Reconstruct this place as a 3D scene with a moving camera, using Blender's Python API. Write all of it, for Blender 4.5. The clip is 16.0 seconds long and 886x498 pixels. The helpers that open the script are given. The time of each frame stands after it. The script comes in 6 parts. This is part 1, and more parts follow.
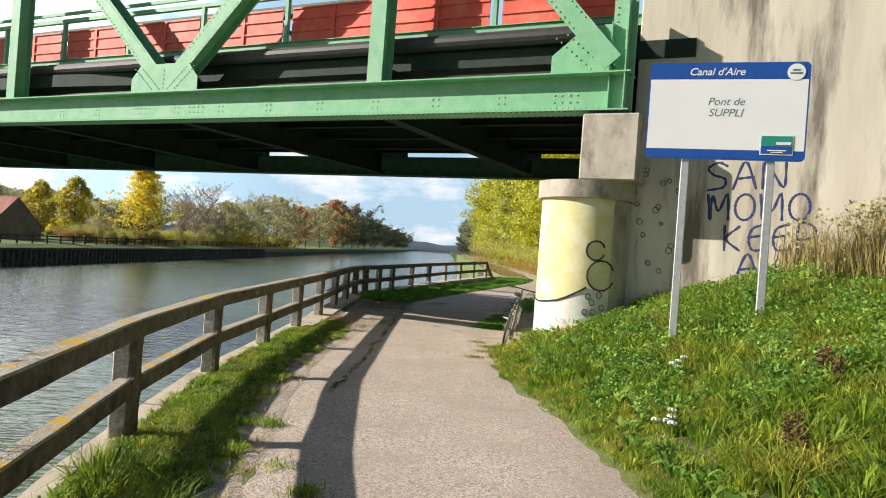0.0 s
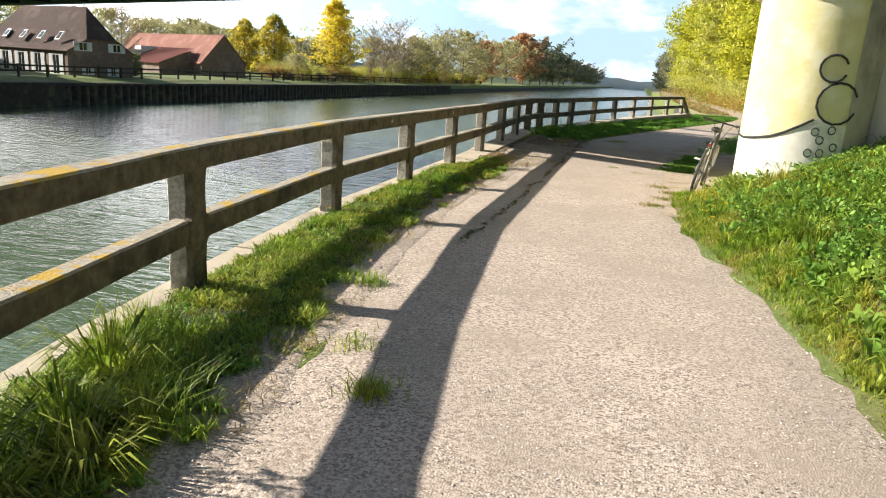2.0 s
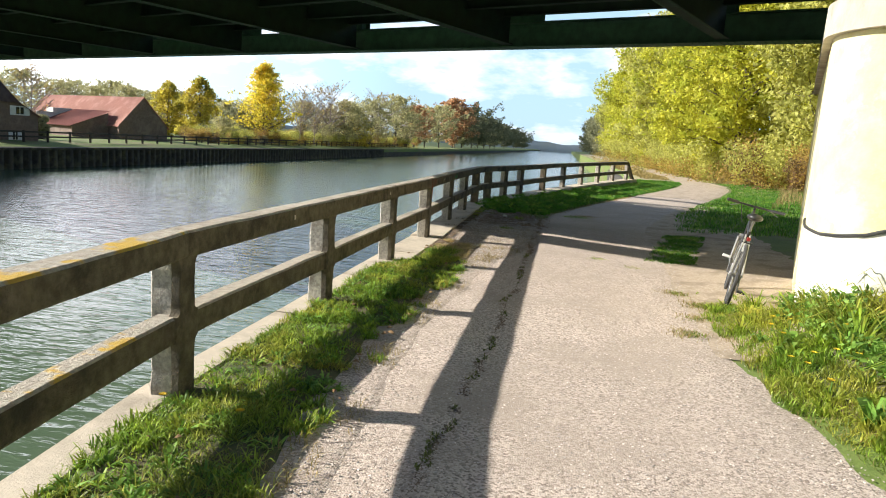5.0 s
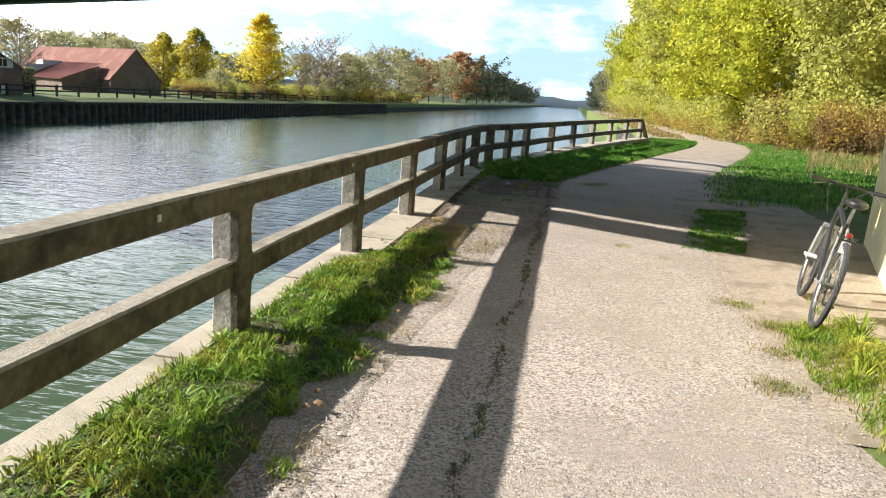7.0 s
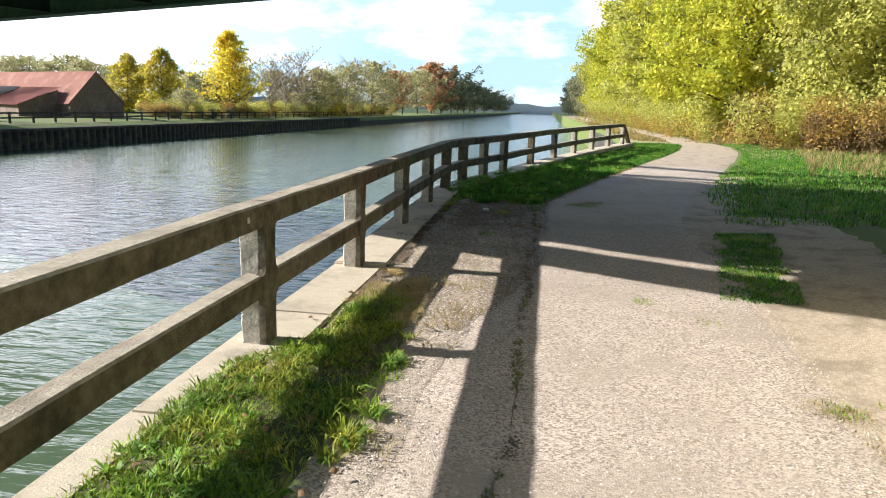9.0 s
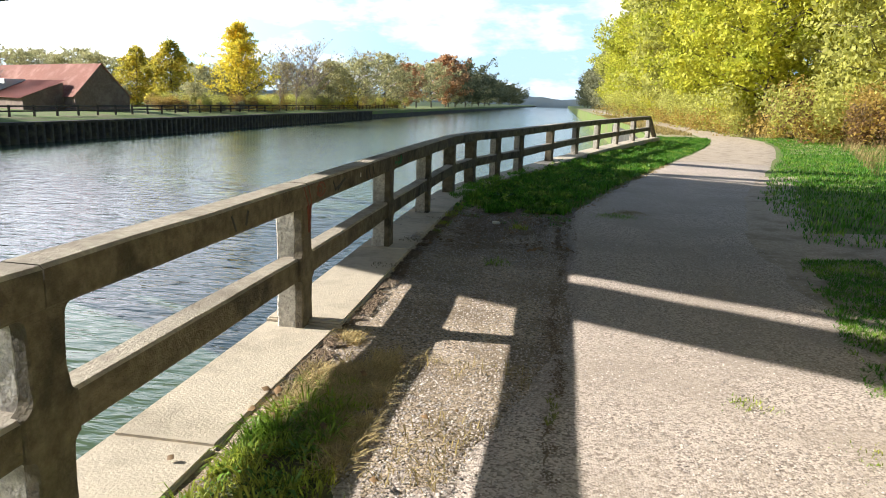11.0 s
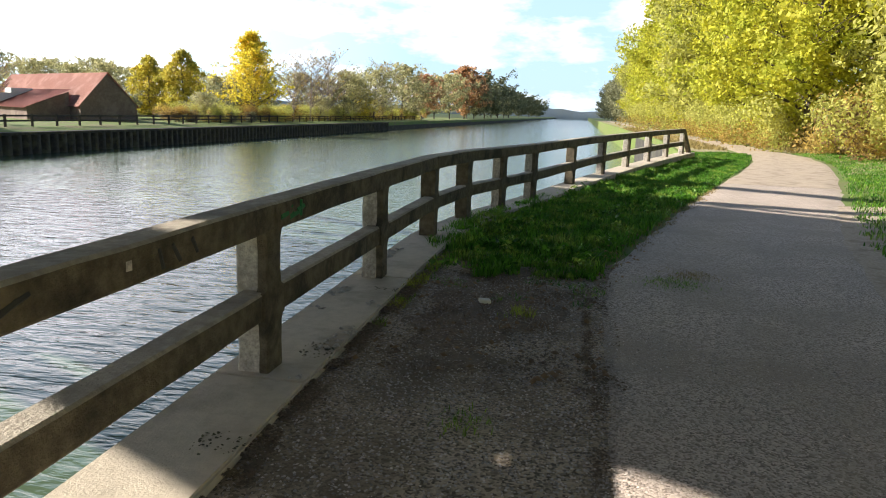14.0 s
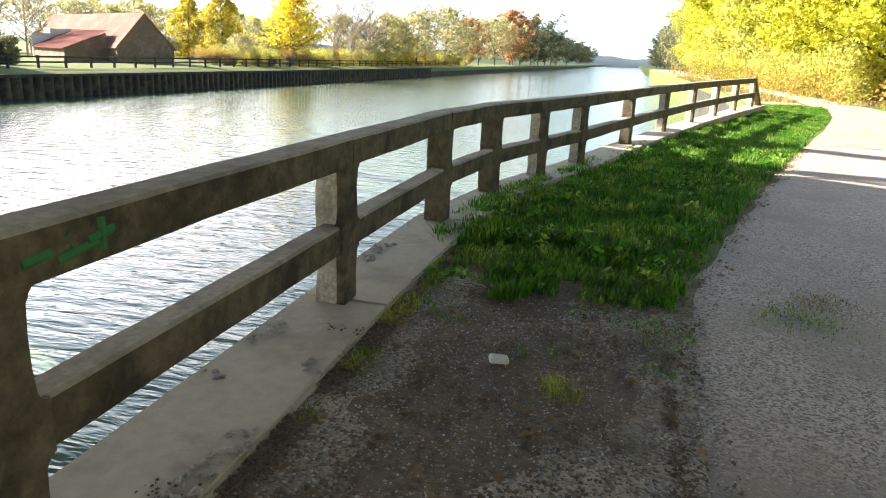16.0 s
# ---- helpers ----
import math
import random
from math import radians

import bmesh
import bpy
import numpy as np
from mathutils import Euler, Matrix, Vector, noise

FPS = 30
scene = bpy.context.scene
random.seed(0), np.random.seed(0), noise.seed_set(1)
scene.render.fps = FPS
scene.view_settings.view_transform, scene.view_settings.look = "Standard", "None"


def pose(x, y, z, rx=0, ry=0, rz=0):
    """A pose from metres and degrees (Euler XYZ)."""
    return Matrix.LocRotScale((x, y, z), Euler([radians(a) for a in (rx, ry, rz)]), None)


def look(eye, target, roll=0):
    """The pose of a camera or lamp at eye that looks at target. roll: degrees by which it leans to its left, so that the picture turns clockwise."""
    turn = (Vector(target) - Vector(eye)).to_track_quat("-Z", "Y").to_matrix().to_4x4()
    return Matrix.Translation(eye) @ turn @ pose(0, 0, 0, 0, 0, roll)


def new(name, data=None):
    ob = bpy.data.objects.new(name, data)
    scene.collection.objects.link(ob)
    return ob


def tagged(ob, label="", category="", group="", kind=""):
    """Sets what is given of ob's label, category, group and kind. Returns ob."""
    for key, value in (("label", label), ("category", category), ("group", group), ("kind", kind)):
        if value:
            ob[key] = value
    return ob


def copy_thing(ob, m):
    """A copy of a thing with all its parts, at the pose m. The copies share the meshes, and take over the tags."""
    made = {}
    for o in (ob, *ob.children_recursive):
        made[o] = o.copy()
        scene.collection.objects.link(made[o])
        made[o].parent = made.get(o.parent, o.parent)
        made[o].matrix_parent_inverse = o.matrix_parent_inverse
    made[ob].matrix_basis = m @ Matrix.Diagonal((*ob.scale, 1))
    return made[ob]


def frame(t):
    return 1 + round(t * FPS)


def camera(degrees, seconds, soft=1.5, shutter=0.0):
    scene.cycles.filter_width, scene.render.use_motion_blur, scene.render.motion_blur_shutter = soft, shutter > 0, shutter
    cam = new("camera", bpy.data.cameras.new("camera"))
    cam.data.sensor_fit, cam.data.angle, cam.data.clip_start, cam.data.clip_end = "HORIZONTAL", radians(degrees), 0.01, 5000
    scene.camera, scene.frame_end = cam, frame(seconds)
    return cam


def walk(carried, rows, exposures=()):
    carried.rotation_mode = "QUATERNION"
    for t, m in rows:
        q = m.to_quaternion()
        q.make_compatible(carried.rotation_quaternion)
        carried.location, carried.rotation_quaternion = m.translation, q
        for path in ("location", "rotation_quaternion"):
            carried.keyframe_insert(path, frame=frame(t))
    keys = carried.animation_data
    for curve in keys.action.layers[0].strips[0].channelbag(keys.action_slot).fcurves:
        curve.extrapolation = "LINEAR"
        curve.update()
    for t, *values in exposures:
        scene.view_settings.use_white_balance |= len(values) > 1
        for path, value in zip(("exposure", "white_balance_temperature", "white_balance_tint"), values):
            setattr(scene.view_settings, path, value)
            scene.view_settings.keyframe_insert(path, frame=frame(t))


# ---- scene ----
cam = camera(65.4, 16.0, soft=1.0)

PATH = [
    (0, (0.465, -1.127, 1.846), (0.453, 0.873, 1.848), 4.2),
    (0.5, (0.498, -0.711, 1.735), (0.28, 1.276, 1.692), 4.1),
    (1, (0.547, -0.322, 1.666), (0.155, 1.629, 1.465), 3.3),
    (1.5, (0.622, 0.216, 1.66), (0.255, 2.146, 1.287), 1.7),
    (2, (0.716, 0.753, 1.641), (0.223, 2.628, 1.148), 4.0),
    (2.5, (0.647, 1.291, 1.62), (0.109, 3.162, 1.166), 3.0),
    (3, (0.506, 1.91, 1.64), (0.019, 3.792, 1.169), 1.2),
    (3.5, (0.344, 2.501, 1.69), (-0.116, 4.394, 1.241), 3.2),
    (4, (0.138, 3.015, 1.691), (-0.163, 4.951, 1.29), 2.4),
    (4.5, (-0.055, 3.594, 1.668), (-0.363, 5.529, 1.266), 3.3),
    (5, (-0.242, 4.139, 1.686), (-0.571, 6.088, 1.378), 4.0),
    (7.5, (-0.435, 7.005, 1.688), (-0.763, 8.926, 1.242), 4.2),
    (8, (-0.486, 7.578, 1.725), (-0.769, 9.512, 1.301), 2.7),
    (10.5, (-0.727, 10.61, 1.671), (-1.011, 12.551, 1.279), 1.6),
    (11, (-0.763, 11.264, 1.637), (-1.081, 13.194, 1.217), 1.9),
    (11.5, (-0.833, 11.908, 1.657), (-1.198, 13.832, 1.253), -0.4),
    (12, (-0.759, 12.522, 1.676), (-1.058, 14.488, 1.465), 2.3),
    (12.5, (-0.761, 13.159, 1.649), (-1.101, 15.117, 1.427), 4.4),
    (13, (-0.776, 13.8, 1.612), (-1.108, 15.741, 1.266), 3.6),
    (13.5, (-0.811, 14.362, 1.601), (-1.289, 16.264, 1.211), 2.8),
    (14, (-0.863, 14.937, 1.584), (-1.236, 16.863, 1.194), 2.1),
    (14.5, (-0.921, 15.507, 1.558), (-1.393, 17.426, 1.253), 1.8),
    (15, (-0.991, 16.101, 1.504), (-1.441, 18.01, 1.111), 5.3),
    (15.5, (-1.027, 16.719, 1.516), (-1.425, 18.618, 1.03), 3.0),
    (16, (-1.065, 17.265, 1.526), (-1.541, 19.131, 0.987), 2.7),
]
EXPOSURES = [(0.0, 0.53, 6450, 13), (1.0, 0.86, 6550, 13), (3.5, 0.92, 6450, 13), (5.0, 0.88, 6250, 13), (8.0, 0.96, 6100, 13), (11.0, 1.0, 6150, 13), (12.5, 0.98, 6250, 14), (14.5, 1.0, 6600, 16), (15.0, 1.2, 6800, 17), (15.5, 2.15, 6750, 16), (16.0, 2.0, 6750, 16)]
walk(cam, [(t, look(e, g, r)) for t, e, g, r in PATH], EXPOSURES)

# ---- world, sun and exposure ----
SUN_TRAVEL = Vector((1.0, 0.065, -0.54)).normalized()
world = bpy.data.worlds.new("world")
scene.world = world
world.use_nodes = True
wn = world.node_tree.nodes
sky = wn.new("ShaderNodeTexSky")
sky.sky_type, sky.sun_disc = "NISHITA", False
sky.sun_elevation = math.asin(-SUN_TRAVEL.z)
sky.sun_rotation = math.atan2(-SUN_TRAVEL.x, -SUN_TRAVEL.y)
sky.air_density, sky.dust_density, sky.ozone_density = 1.0, 0.7, 1.0
world.node_tree.links.new(sky.outputs[0], wn["Background"].inputs[0])
wn["Background"].inputs[1].default_value = 0.05
CLOUD_GLOW = 0.74
sun = new("sun", bpy.data.lights.new("sun", "SUN"))
sun.data.energy, sun.data.angle, sun.data.color = 5.0, radians(0.6), (1.0, 0.945, 0.83)
sun.rotation_mode = "QUATERNION"
sun.rotation_quaternion = SUN_TRAVEL.to_track_quat("-Z", "Y")


# ---- materials ----
def mat(name, a, b=None, rough=0.8, scale=6.0, bump=0.0, bscale=40.0, metal=0.0, c=None, cscale=1.2, cpos=(0.5, 0.62),
        stretch=(1, 1, 1), islands=0.0, alpha=0.0, spec=0.5, crisp=False):
    """Two tones mixed by a fine noise, a third by a broad one, and a bump; world-sized."""
    m = bpy.data.materials.new(name)
    m.use_nodes = True
    nt, N = m.node_tree, m.node_tree.nodes
    p = N["Principled BSDF"]
    p.inputs["Roughness"].default_value, p.inputs["Metallic"].default_value = rough, metal
    p.inputs["Specular IOR Level"].default_value = spec
    geo = N.new("ShaderNodeNewGeometry")
    mp = N.new("ShaderNodeMapping")
    mp.inputs["Scale"].default_value = stretch
    nt.links.new(geo.outputs["Position"], mp.inputs["Vector"])
    b = b or tuple(v * 0.75 for v in a)

    def noise_tex(s, detail=5.0, r=0.6):
        n = N.new("ShaderNodeTexNoise")
        n.inputs["Scale"].default_value, n.inputs["Detail"].default_value, n.inputs["Roughness"].default_value = s, detail, r
        nt.links.new(mp.outputs[0], n.inputs["Vector"])
        return n

    def mixer(f, x, y):
        k = N.new("ShaderNodeMix")
        k.data_type = "RGBA"
        nt.links.new(f, k.inputs[0])
        for v, s in ((x, k.inputs[6]), (y, k.inputs[7])):
            if isinstance(v, tuple):
                s.default_value = (*v, 1)
            else:
                nt.links.new(v, s)
        return k.outputs[2]

    def ramp(src, lo, hi):
        r = N.new("ShaderNodeValToRGB")
        r.color_ramp.elements[0].position, r.color_ramp.elements[1].position = lo, hi
        nt.links.new(src, r.inputs[0])
        return r.outputs[0]

    stones = None
    if crisp:
        # chippings: one tone to each stone, rounded tops
        stones = N.new("ShaderNodeTexVoronoi")
        stones.inputs["Scale"].default_value = scale
        nt.links.new(mp.outputs[0], stones.inputs["Vector"])
        tone = N.new("ShaderNodeSeparateColor")
        nt.links.new(stones.outputs["Color"], tone.inputs[0])
        col = mixer(ramp(tone.outputs[0], 0.25, 0.95), a, b)
    else:
        col = mixer(ramp(noise_tex(scale).outputs[0], 0.35, 0.65), a, b)
    if c:
        col = mixer(ramp(noise_tex(cscale, 6.0, 0.65).outputs[0], *cpos), col, c)
    if islands:
        hs = N.new("ShaderNodeHueSaturation")
        mr = N.new("ShaderNodeMapRange")
        nt.links.new(geo.outputs["Random Per Island"], mr.inputs[0])
        mr.inputs[3].default_value, mr.inputs[4].default_value = 1 - islands, 1 + islands
        nt.links.new(mr.outputs[0], hs.inputs["Value"])
        nt.links.new(col, hs.inputs["Color"])
        col = hs.outputs[0]
    nt.links.new(col, p.inputs["Base Color"])
    if bump:
        bp = N.new("ShaderNodeBump")
        bp.inputs["Strength"].default_value, bp.inputs["Distance"].default_value = min(1.0, bump), 0.02
        if stones:
            bp.invert = True
            bp.inputs["Distance"].default_value = 0.0045
        nt.links.new(stones.outputs["Distance"] if stones else noise_tex(bscale).outputs[0], bp.inputs["Height"])
        nt.links.new(bp.outputs[0], p.inputs["Normal"])
    if alpha:
        # leaves let some light through
        tr = N.new("ShaderNodeBsdfTranslucent")
        nt.links.new(col, tr.inputs[0])
        ms = N.new("ShaderNodeMixShader")
        ms.inputs[0].default_value = alpha
        nt.links.new(p.outputs[0], ms.inputs[1])
        nt.links.new(tr.outputs[0], ms.inputs[2])
        nt.links.new(ms.outputs[0], N["Material Output"].inputs[0])
    return m


GRAVEL = mat("chip_seal", (0.65, 0.545, 0.455), (0.21, 0.163, 0.126), 0.95, 80, 0.7, 70, c=(0.38, 0.31, 0.245), cscale=0.8, cpos=(0.40, 0.70), crisp=True)
VERGE = mat("loose_gravel", (0.60, 0.475, 0.34), (0.11, 0.082, 0.054), 0.95, 70, 1.0, 55, c=(0.20, 0.148, 0.092), cscale=1.3, cpos=(0.42, 0.66), crisp=True)
SAND = mat("sandy_dirt", (0.52, 0.43, 0.33), (0.36, 0.28, 0.2), 0.95, 30, 0.6, 60, c=(0.3, 0.24, 0.17), cscale=2)
SOIL = mat("grassy_soil", (0.085, 0.10, 0.03), (0.14, 0.11, 0.06), 0.95, 8, 0.8, 30, c=(0.05, 0.08, 0.02), cscale=1.5)
FIELD = mat("meadow", (0.15, 0.20, 0.04), (0.10, 0.15, 0.025), 0.95, 2, 0.8, 15, c=(0.16, 0.15, 0.06), cscale=0.25)
GRASS = mat("grass_blades", (0.34, 0.45, 0.045), (0.14, 0.255, 0.025), 0.5, 3, c=(0.45, 0.43, 0.07), cscale=1.3, cpos=(0.47, 0.64), islands=0.5, alpha=0.42, spec=0.3)
DRYGRASS = mat("dry_grass", (0.42, 0.33, 0.13), (0.28, 0.22, 0.09), 0.7, 5, islands=0.3, alpha=0.25, spec=0.2)
WEED = mat("nettle_leaves", (0.25, 0.42, 0.075), (0.115, 0.24, 0.04), 0.55, 6, c=(0.31, 0.43, 0.07), islands=0.5, alpha=0.38, spec=0.25)
# dark tone of the railing's path side, weathering and shade together
CONC = mat("weathered_shaded_concrete", (0.185, 0.15, 0.095), (0.09, 0.073, 0.045), 0.92, 13, 0.9, 50, c=(0.045, 0.038, 0.025), cscale=2.6, cpos=(0.5, 0.64))
# paler tone for the bar tops, with the sunlight on them included
TOPC = mat("washed_sunlit_concrete_top", (0.50, 0.44, 0.34), (0.36, 0.31, 0.24), 0.92, 22, 0.6, 55, c=(0.25, 0.21, 0.16), cscale=2.6, cpos=(0.46, 0.68))
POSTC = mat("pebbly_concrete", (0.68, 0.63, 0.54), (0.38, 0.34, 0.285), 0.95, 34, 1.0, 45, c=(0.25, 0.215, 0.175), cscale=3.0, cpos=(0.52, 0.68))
KERB = mat("kerb_concrete", (0.58, 0.50, 0.38), (0.50, 0.43, 0.325), 0.92, 14, 0.4, 60, c=(0.33, 0.28, 0.205), cscale=1.6, cpos=(0.5, 0.7))
# orange lichen over a base lightened as a sunlit top
TOPL = mat("lichened_sunlit_concrete_top", (0.50, 0.45, 0.36), (0.33, 0.285, 0.22), 0.95, 24, 0.9, 60, c=(0.56, 0.36, 0.055), cscale=3.4, cpos=(0.52, 0.58))
WALLC = mat("stained_concrete_wall", (0.72, 0.66, 0.55), (0.52, 0.465, 0.375), 0.93, 1.1, 0.12, 30, c=(0.19, 0.165, 0.13), cscale=1.5, cpos=(0.51, 0.65), stretch=(1.0, 1.0, 0.16))
PIERC = mat("cast_concrete", (0.50, 0.455, 0.375), (0.36, 0.325, 0.265), 0.93, 4, 0.2, 35, c=(0.20, 0.175, 0.14), cscale=1.6, cpos=(0.5, 0.68), stretch=(1.0, 1.0, 0.6))
YELLOW = mat("faded_yellow_paint", (0.76, 0.70, 0.37), (0.70, 0.62, 0.30), 0.85, 6, 0.15, 30, c=(0.80, 0.76, 0.52), cscale=1.6)
WHITEP = mat("whitewash", (0.82, 0.80, 0.72), (0.74, 0.71, 0.62), 0.85, 8, 0.2, 30, c=(0.62, 0.58, 0.48), cscale=3, cpos=(0.56, 0.7))
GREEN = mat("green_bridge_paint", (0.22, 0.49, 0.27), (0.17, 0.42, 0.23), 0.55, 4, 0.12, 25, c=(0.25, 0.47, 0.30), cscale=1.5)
# near-black green: the deep shade below the deck is in the colour
UNDER = mat("shaded_underside_paint", (0.010, 0.030, 0.016), (0.006, 0.014, 0.008), 0.75, 3, 0.2, 20)
# bridge green darkened by the shade on the far girder
SHADEG = mat("shaded_green_paint", (0.045, 0.12, 0.065), (0.025, 0.07, 0.04), 0.6, 4, 0.2, 25)
RED = mat("red_parapet_paint", (0.82, 0.11, 0.055), (0.70, 0.08, 0.04), 0.5, 5, 0.1, 20, c=(0.75, 0.17, 0.11), cscale=1)
ASPH = mat("asphalt", (0.05, 0.05, 0.05), (0.035, 0.035, 0.035), 0.9, 30, 0.4, 60)
PIPE = mat("black_pipe", (0.03, 0.03, 0.03), (0.05, 0.045, 0.04), 0.5, 4)
GALV = mat("galvanised_steel", (0.62, 0.63, 0.64), (0.52, 0.53, 0.54), 0.45, 12, metal=0.6)
SIGNW = mat("sign_white", (0.82, 0.82, 0.82), (0.79, 0.79, 0.80), 0.4, 2)
SIGNB = mat("sign_blue", (0.012, 0.075, 0.33), (0.015, 0.085, 0.36), 0.4, 2)
SIGNG = mat("sign_green", (0.02, 0.28, 0.21), (0.02, 0.24, 0.19), 0.4, 2)
LETTER = mat("sign_grey_letter", (0.14, 0.19, 0.19), (0.12, 0.17, 0.17), 0.5, 2)
SPRAY = mat("blue_spray_paint", (0.025, 0.035, 0.12), (0.05, 0.06, 0.16), 0.7, 8)
BLACKP = mat("black_spray_paint", (0.02, 0.02, 0.02), (0.05, 0.05, 0.045), 0.7, 8)
REDSPRAY = mat("red_spray_paint", (0.2, 0.045, 0.025), (0.15, 0.05, 0.03), 0.8, 12)
GREENSPRAY = mat("green_spray_paint", (0.02, 0.22, 0.06), (0.03, 0.14, 0.05), 0.8, 12)
BARK = mat("bark", (0.16, 0.13, 0.10), (0.09, 0.075, 0.06), 0.95, 12, 0.8, 25, stretch=(1, 1, 0.25))
TWIG = mat("grey_twigs", (0.36, 0.29, 0.25), (0.27, 0.22, 0.19), 0.9, 4)
SHEETP = mat("rusty_sheet_pile", (0.055, 0.048, 0.038), (0.03, 0.027, 0.022), 0.9, 3, 0.4, 12, c=(0.085, 0.08, 0.05), cscale=1)
DARKWOOD = mat("dark_fence_wood", (0.06, 0.05, 0.042), (0.035, 0.03, 0.026), 0.9, 6)
BRICK = mat("brown_brick", (0.24, 0.17, 0.135), (0.18, 0.125, 0.10), 0.9, 5, 0.3, 12, c=(0.28, 0.215, 0.17), cscale=0.6)
TILE = mat("brown_roof_tile", (0.20, 0.135, 0.11), (0.15, 0.10, 0.085), 0.85, 5, 0.3, 8, c=(0.24, 0.17, 0.14), cscale=0.5)
REDTILE = mat("red_roof_tile", (0.52, 0.25, 0.19), (0.44, 0.20, 0.15), 0.85, 5, 0.3, 8, c=(0.6, 0.33, 0.26), cscale=0.5)
WHITE = mat("white_joinery", (0.8, 0.8, 0.78), (0.74, 0.74, 0.72), 0.5, 3)
GLASS = mat("dark_window_glass", (0.03, 0.035, 0.04), (0.02, 0.025, 0.03), 0.08, 2)
RUBBER = mat("tyre_rubber", (0.045, 0.045, 0.045), (0.06, 0.06, 0.06), 0.8, 30)
BLACK = mat("black_plastic", (0.02, 0.02, 0.02), (0.03, 0.03, 0.03), 0.45, 10)
CHROME = mat("dull_alloy", (0.3, 0.3, 0.3), (0.22, 0.22, 0.22), 0.4, 10, metal=1.0)
BIKEW = mat("pale_frame_enamel", (0.36, 0.36, 0.35), (0.28, 0.28, 0.28), 0.25, 6)
REFL = mat("red_reflector", (0.28, 0.03, 0.02), (0.2, 0.02, 0.02), 0.2, 10)
PETALW = mat("white_petals", (0.8, 0.8, 0.76), (0.7, 0.7, 0.66), 0.7, 10)
PETALY = mat("yellow_petals", (0.8, 0.62, 0.03), (0.7, 0.5, 0.02), 0.7, 10)
MOSS = mat("moss_in_crack", (0.13, 0.12, 0.06), (0.08, 0.07, 0.045), 0.95, 25, 0.9, 60)
MOSSG = mat("green_moss", (0.24, 0.24, 0.06), (0.13, 0.14, 0.04), 0.9, 25, islands=0.4)
RUST = mat("rusty_seeds", (0.17, 0.085, 0.035), (0.11, 0.055, 0.025), 0.9, 20, islands=0.4)
LEAFLIT = mat("dead_leaves", (0.30, 0.18, 0.08), (0.18, 0.11, 0.05), 0.8, 15, islands=0.35)


def leafmat(name, a, b, islands=0.32, alpha=0.5):
    return mat(name, a, b, 0.6, 0.5, islands=islands, alpha=alpha, spec=0.25)


L_YG = leafmat("yellow_green_leaves", (0.66, 0.61, 0.065), (0.40, 0.44, 0.05))
L_YG2 = leafmat("pale_willow_leaves", (0.60, 0.57, 0.15), (0.44, 0.45, 0.11))
L_OC = leafmat("ochre_leaves", (0.493, 0.334, 0.072), (0.377, 0.275, 0.087))
L_YEL = leafmat("bright_yellow_leaves", (0.86, 0.76, 0.09), (0.84, 0.66, 0.08))
L_WIL = leafmat("golden_willow_leaves", (0.696, 0.566, 0.072), (0.493, 0.450, 0.087))
# olive, russet and dark tones paled to stand in for haze across the canal
L_OLV = leafmat("olive_leaves", (0.54, 0.49, 0.25), (0.42, 0.41, 0.20))
L_RED = leafmat("russet_leaves", (0.60, 0.34, 0.17), (0.48, 0.31, 0.17))
L_DRK = leafmat("dark_green_leaves", (0.33, 0.32, 0.18), (0.24, 0.25, 0.14))
L_BRN = leafmat("brown_bramble_leaves", (0.28, 0.17, 0.08), (0.21, 0.15, 0.07))

L_LUSH = mat("lush_grass_blades", (0.115, 0.30, 0.022), (0.045, 0.15, 0.010), 0.5, 2.5, c=(0.30, 0.42, 0.06), cscale=2.2, cpos=(0.5, 0.66), islands=0.55, alpha=0.42, spec=0.3)
DRYFIELD = mat("dry_verge", (0.40, 0.34, 0.19), (0.26, 0.24, 0.11), 0.95, 3, 0.6, 12, c=(0.19, 0.21, 0.075), cscale=0.3)
DIRT = mat("dark_dirt", (0.30, 0.215, 0.14), (0.13, 0.09, 0.058), 0.95, 30, 0.9, 50, c=(0.22, 0.17, 0.12), cscale=3)
ANNEX = mat("dark_red_tile", (0.30, 0.085, 0.065), (0.24, 0.07, 0.05), 0.85, 5, 0.3, 8)

# water: dark green body, glossy, wind ripples at three scales
WATER = bpy.data.materials.new("canal_water")
WATER.use_nodes = True
nt, N = WATER.node_tree, WATER.node_tree.nodes
pw = N["Principled BSDF"]
pw.inputs["Base Color"].default_value = (0.085, 0.125, 0.075, 1)
pw.inputs["Roughness"].default_value, pw.inputs["IOR"].default_value = 0.06, 1.33
tc = N.new("ShaderNodeNewGeometry")
hs = None
for sc, st, dist in ((4.6, (0.55, 1.7, 1), 0.016), (1.7, (0.5, 1.6, 1), 0.065), (0.20, (1, 1, 1), 0.030)):
    mp = N.new("ShaderNodeMapping")
    mp.inputs["Scale"].default_value = st
    mp.inputs["Rotation"].default_value = (0, 0, radians(14))
    nt.links.new(tc.outputs["Position"], mp.inputs["Vector"])
    nz = N.new("ShaderNodeTexNoise")
    nz.inputs["Scale"].default_value, nz.inputs["Detail"].default_value = sc, 3
    nz.inputs["Distortion"].default_value = 0.4
    nt.links.new(mp.outputs[0], nz.inputs["Vector"])
    bp = N.new("ShaderNodeBump")
    bp.inputs["Strength"].default_value, bp.inputs["Distance"].default_value = 1.0, dist
    nt.links.new(nz.outputs[0], bp.inputs["Height"])
    if hs:
        nt.links.new(hs.outputs[0], bp.inputs["Normal"])
    hs = bp
nt.links.new(hs.outputs[0], pw.inputs["Normal"])


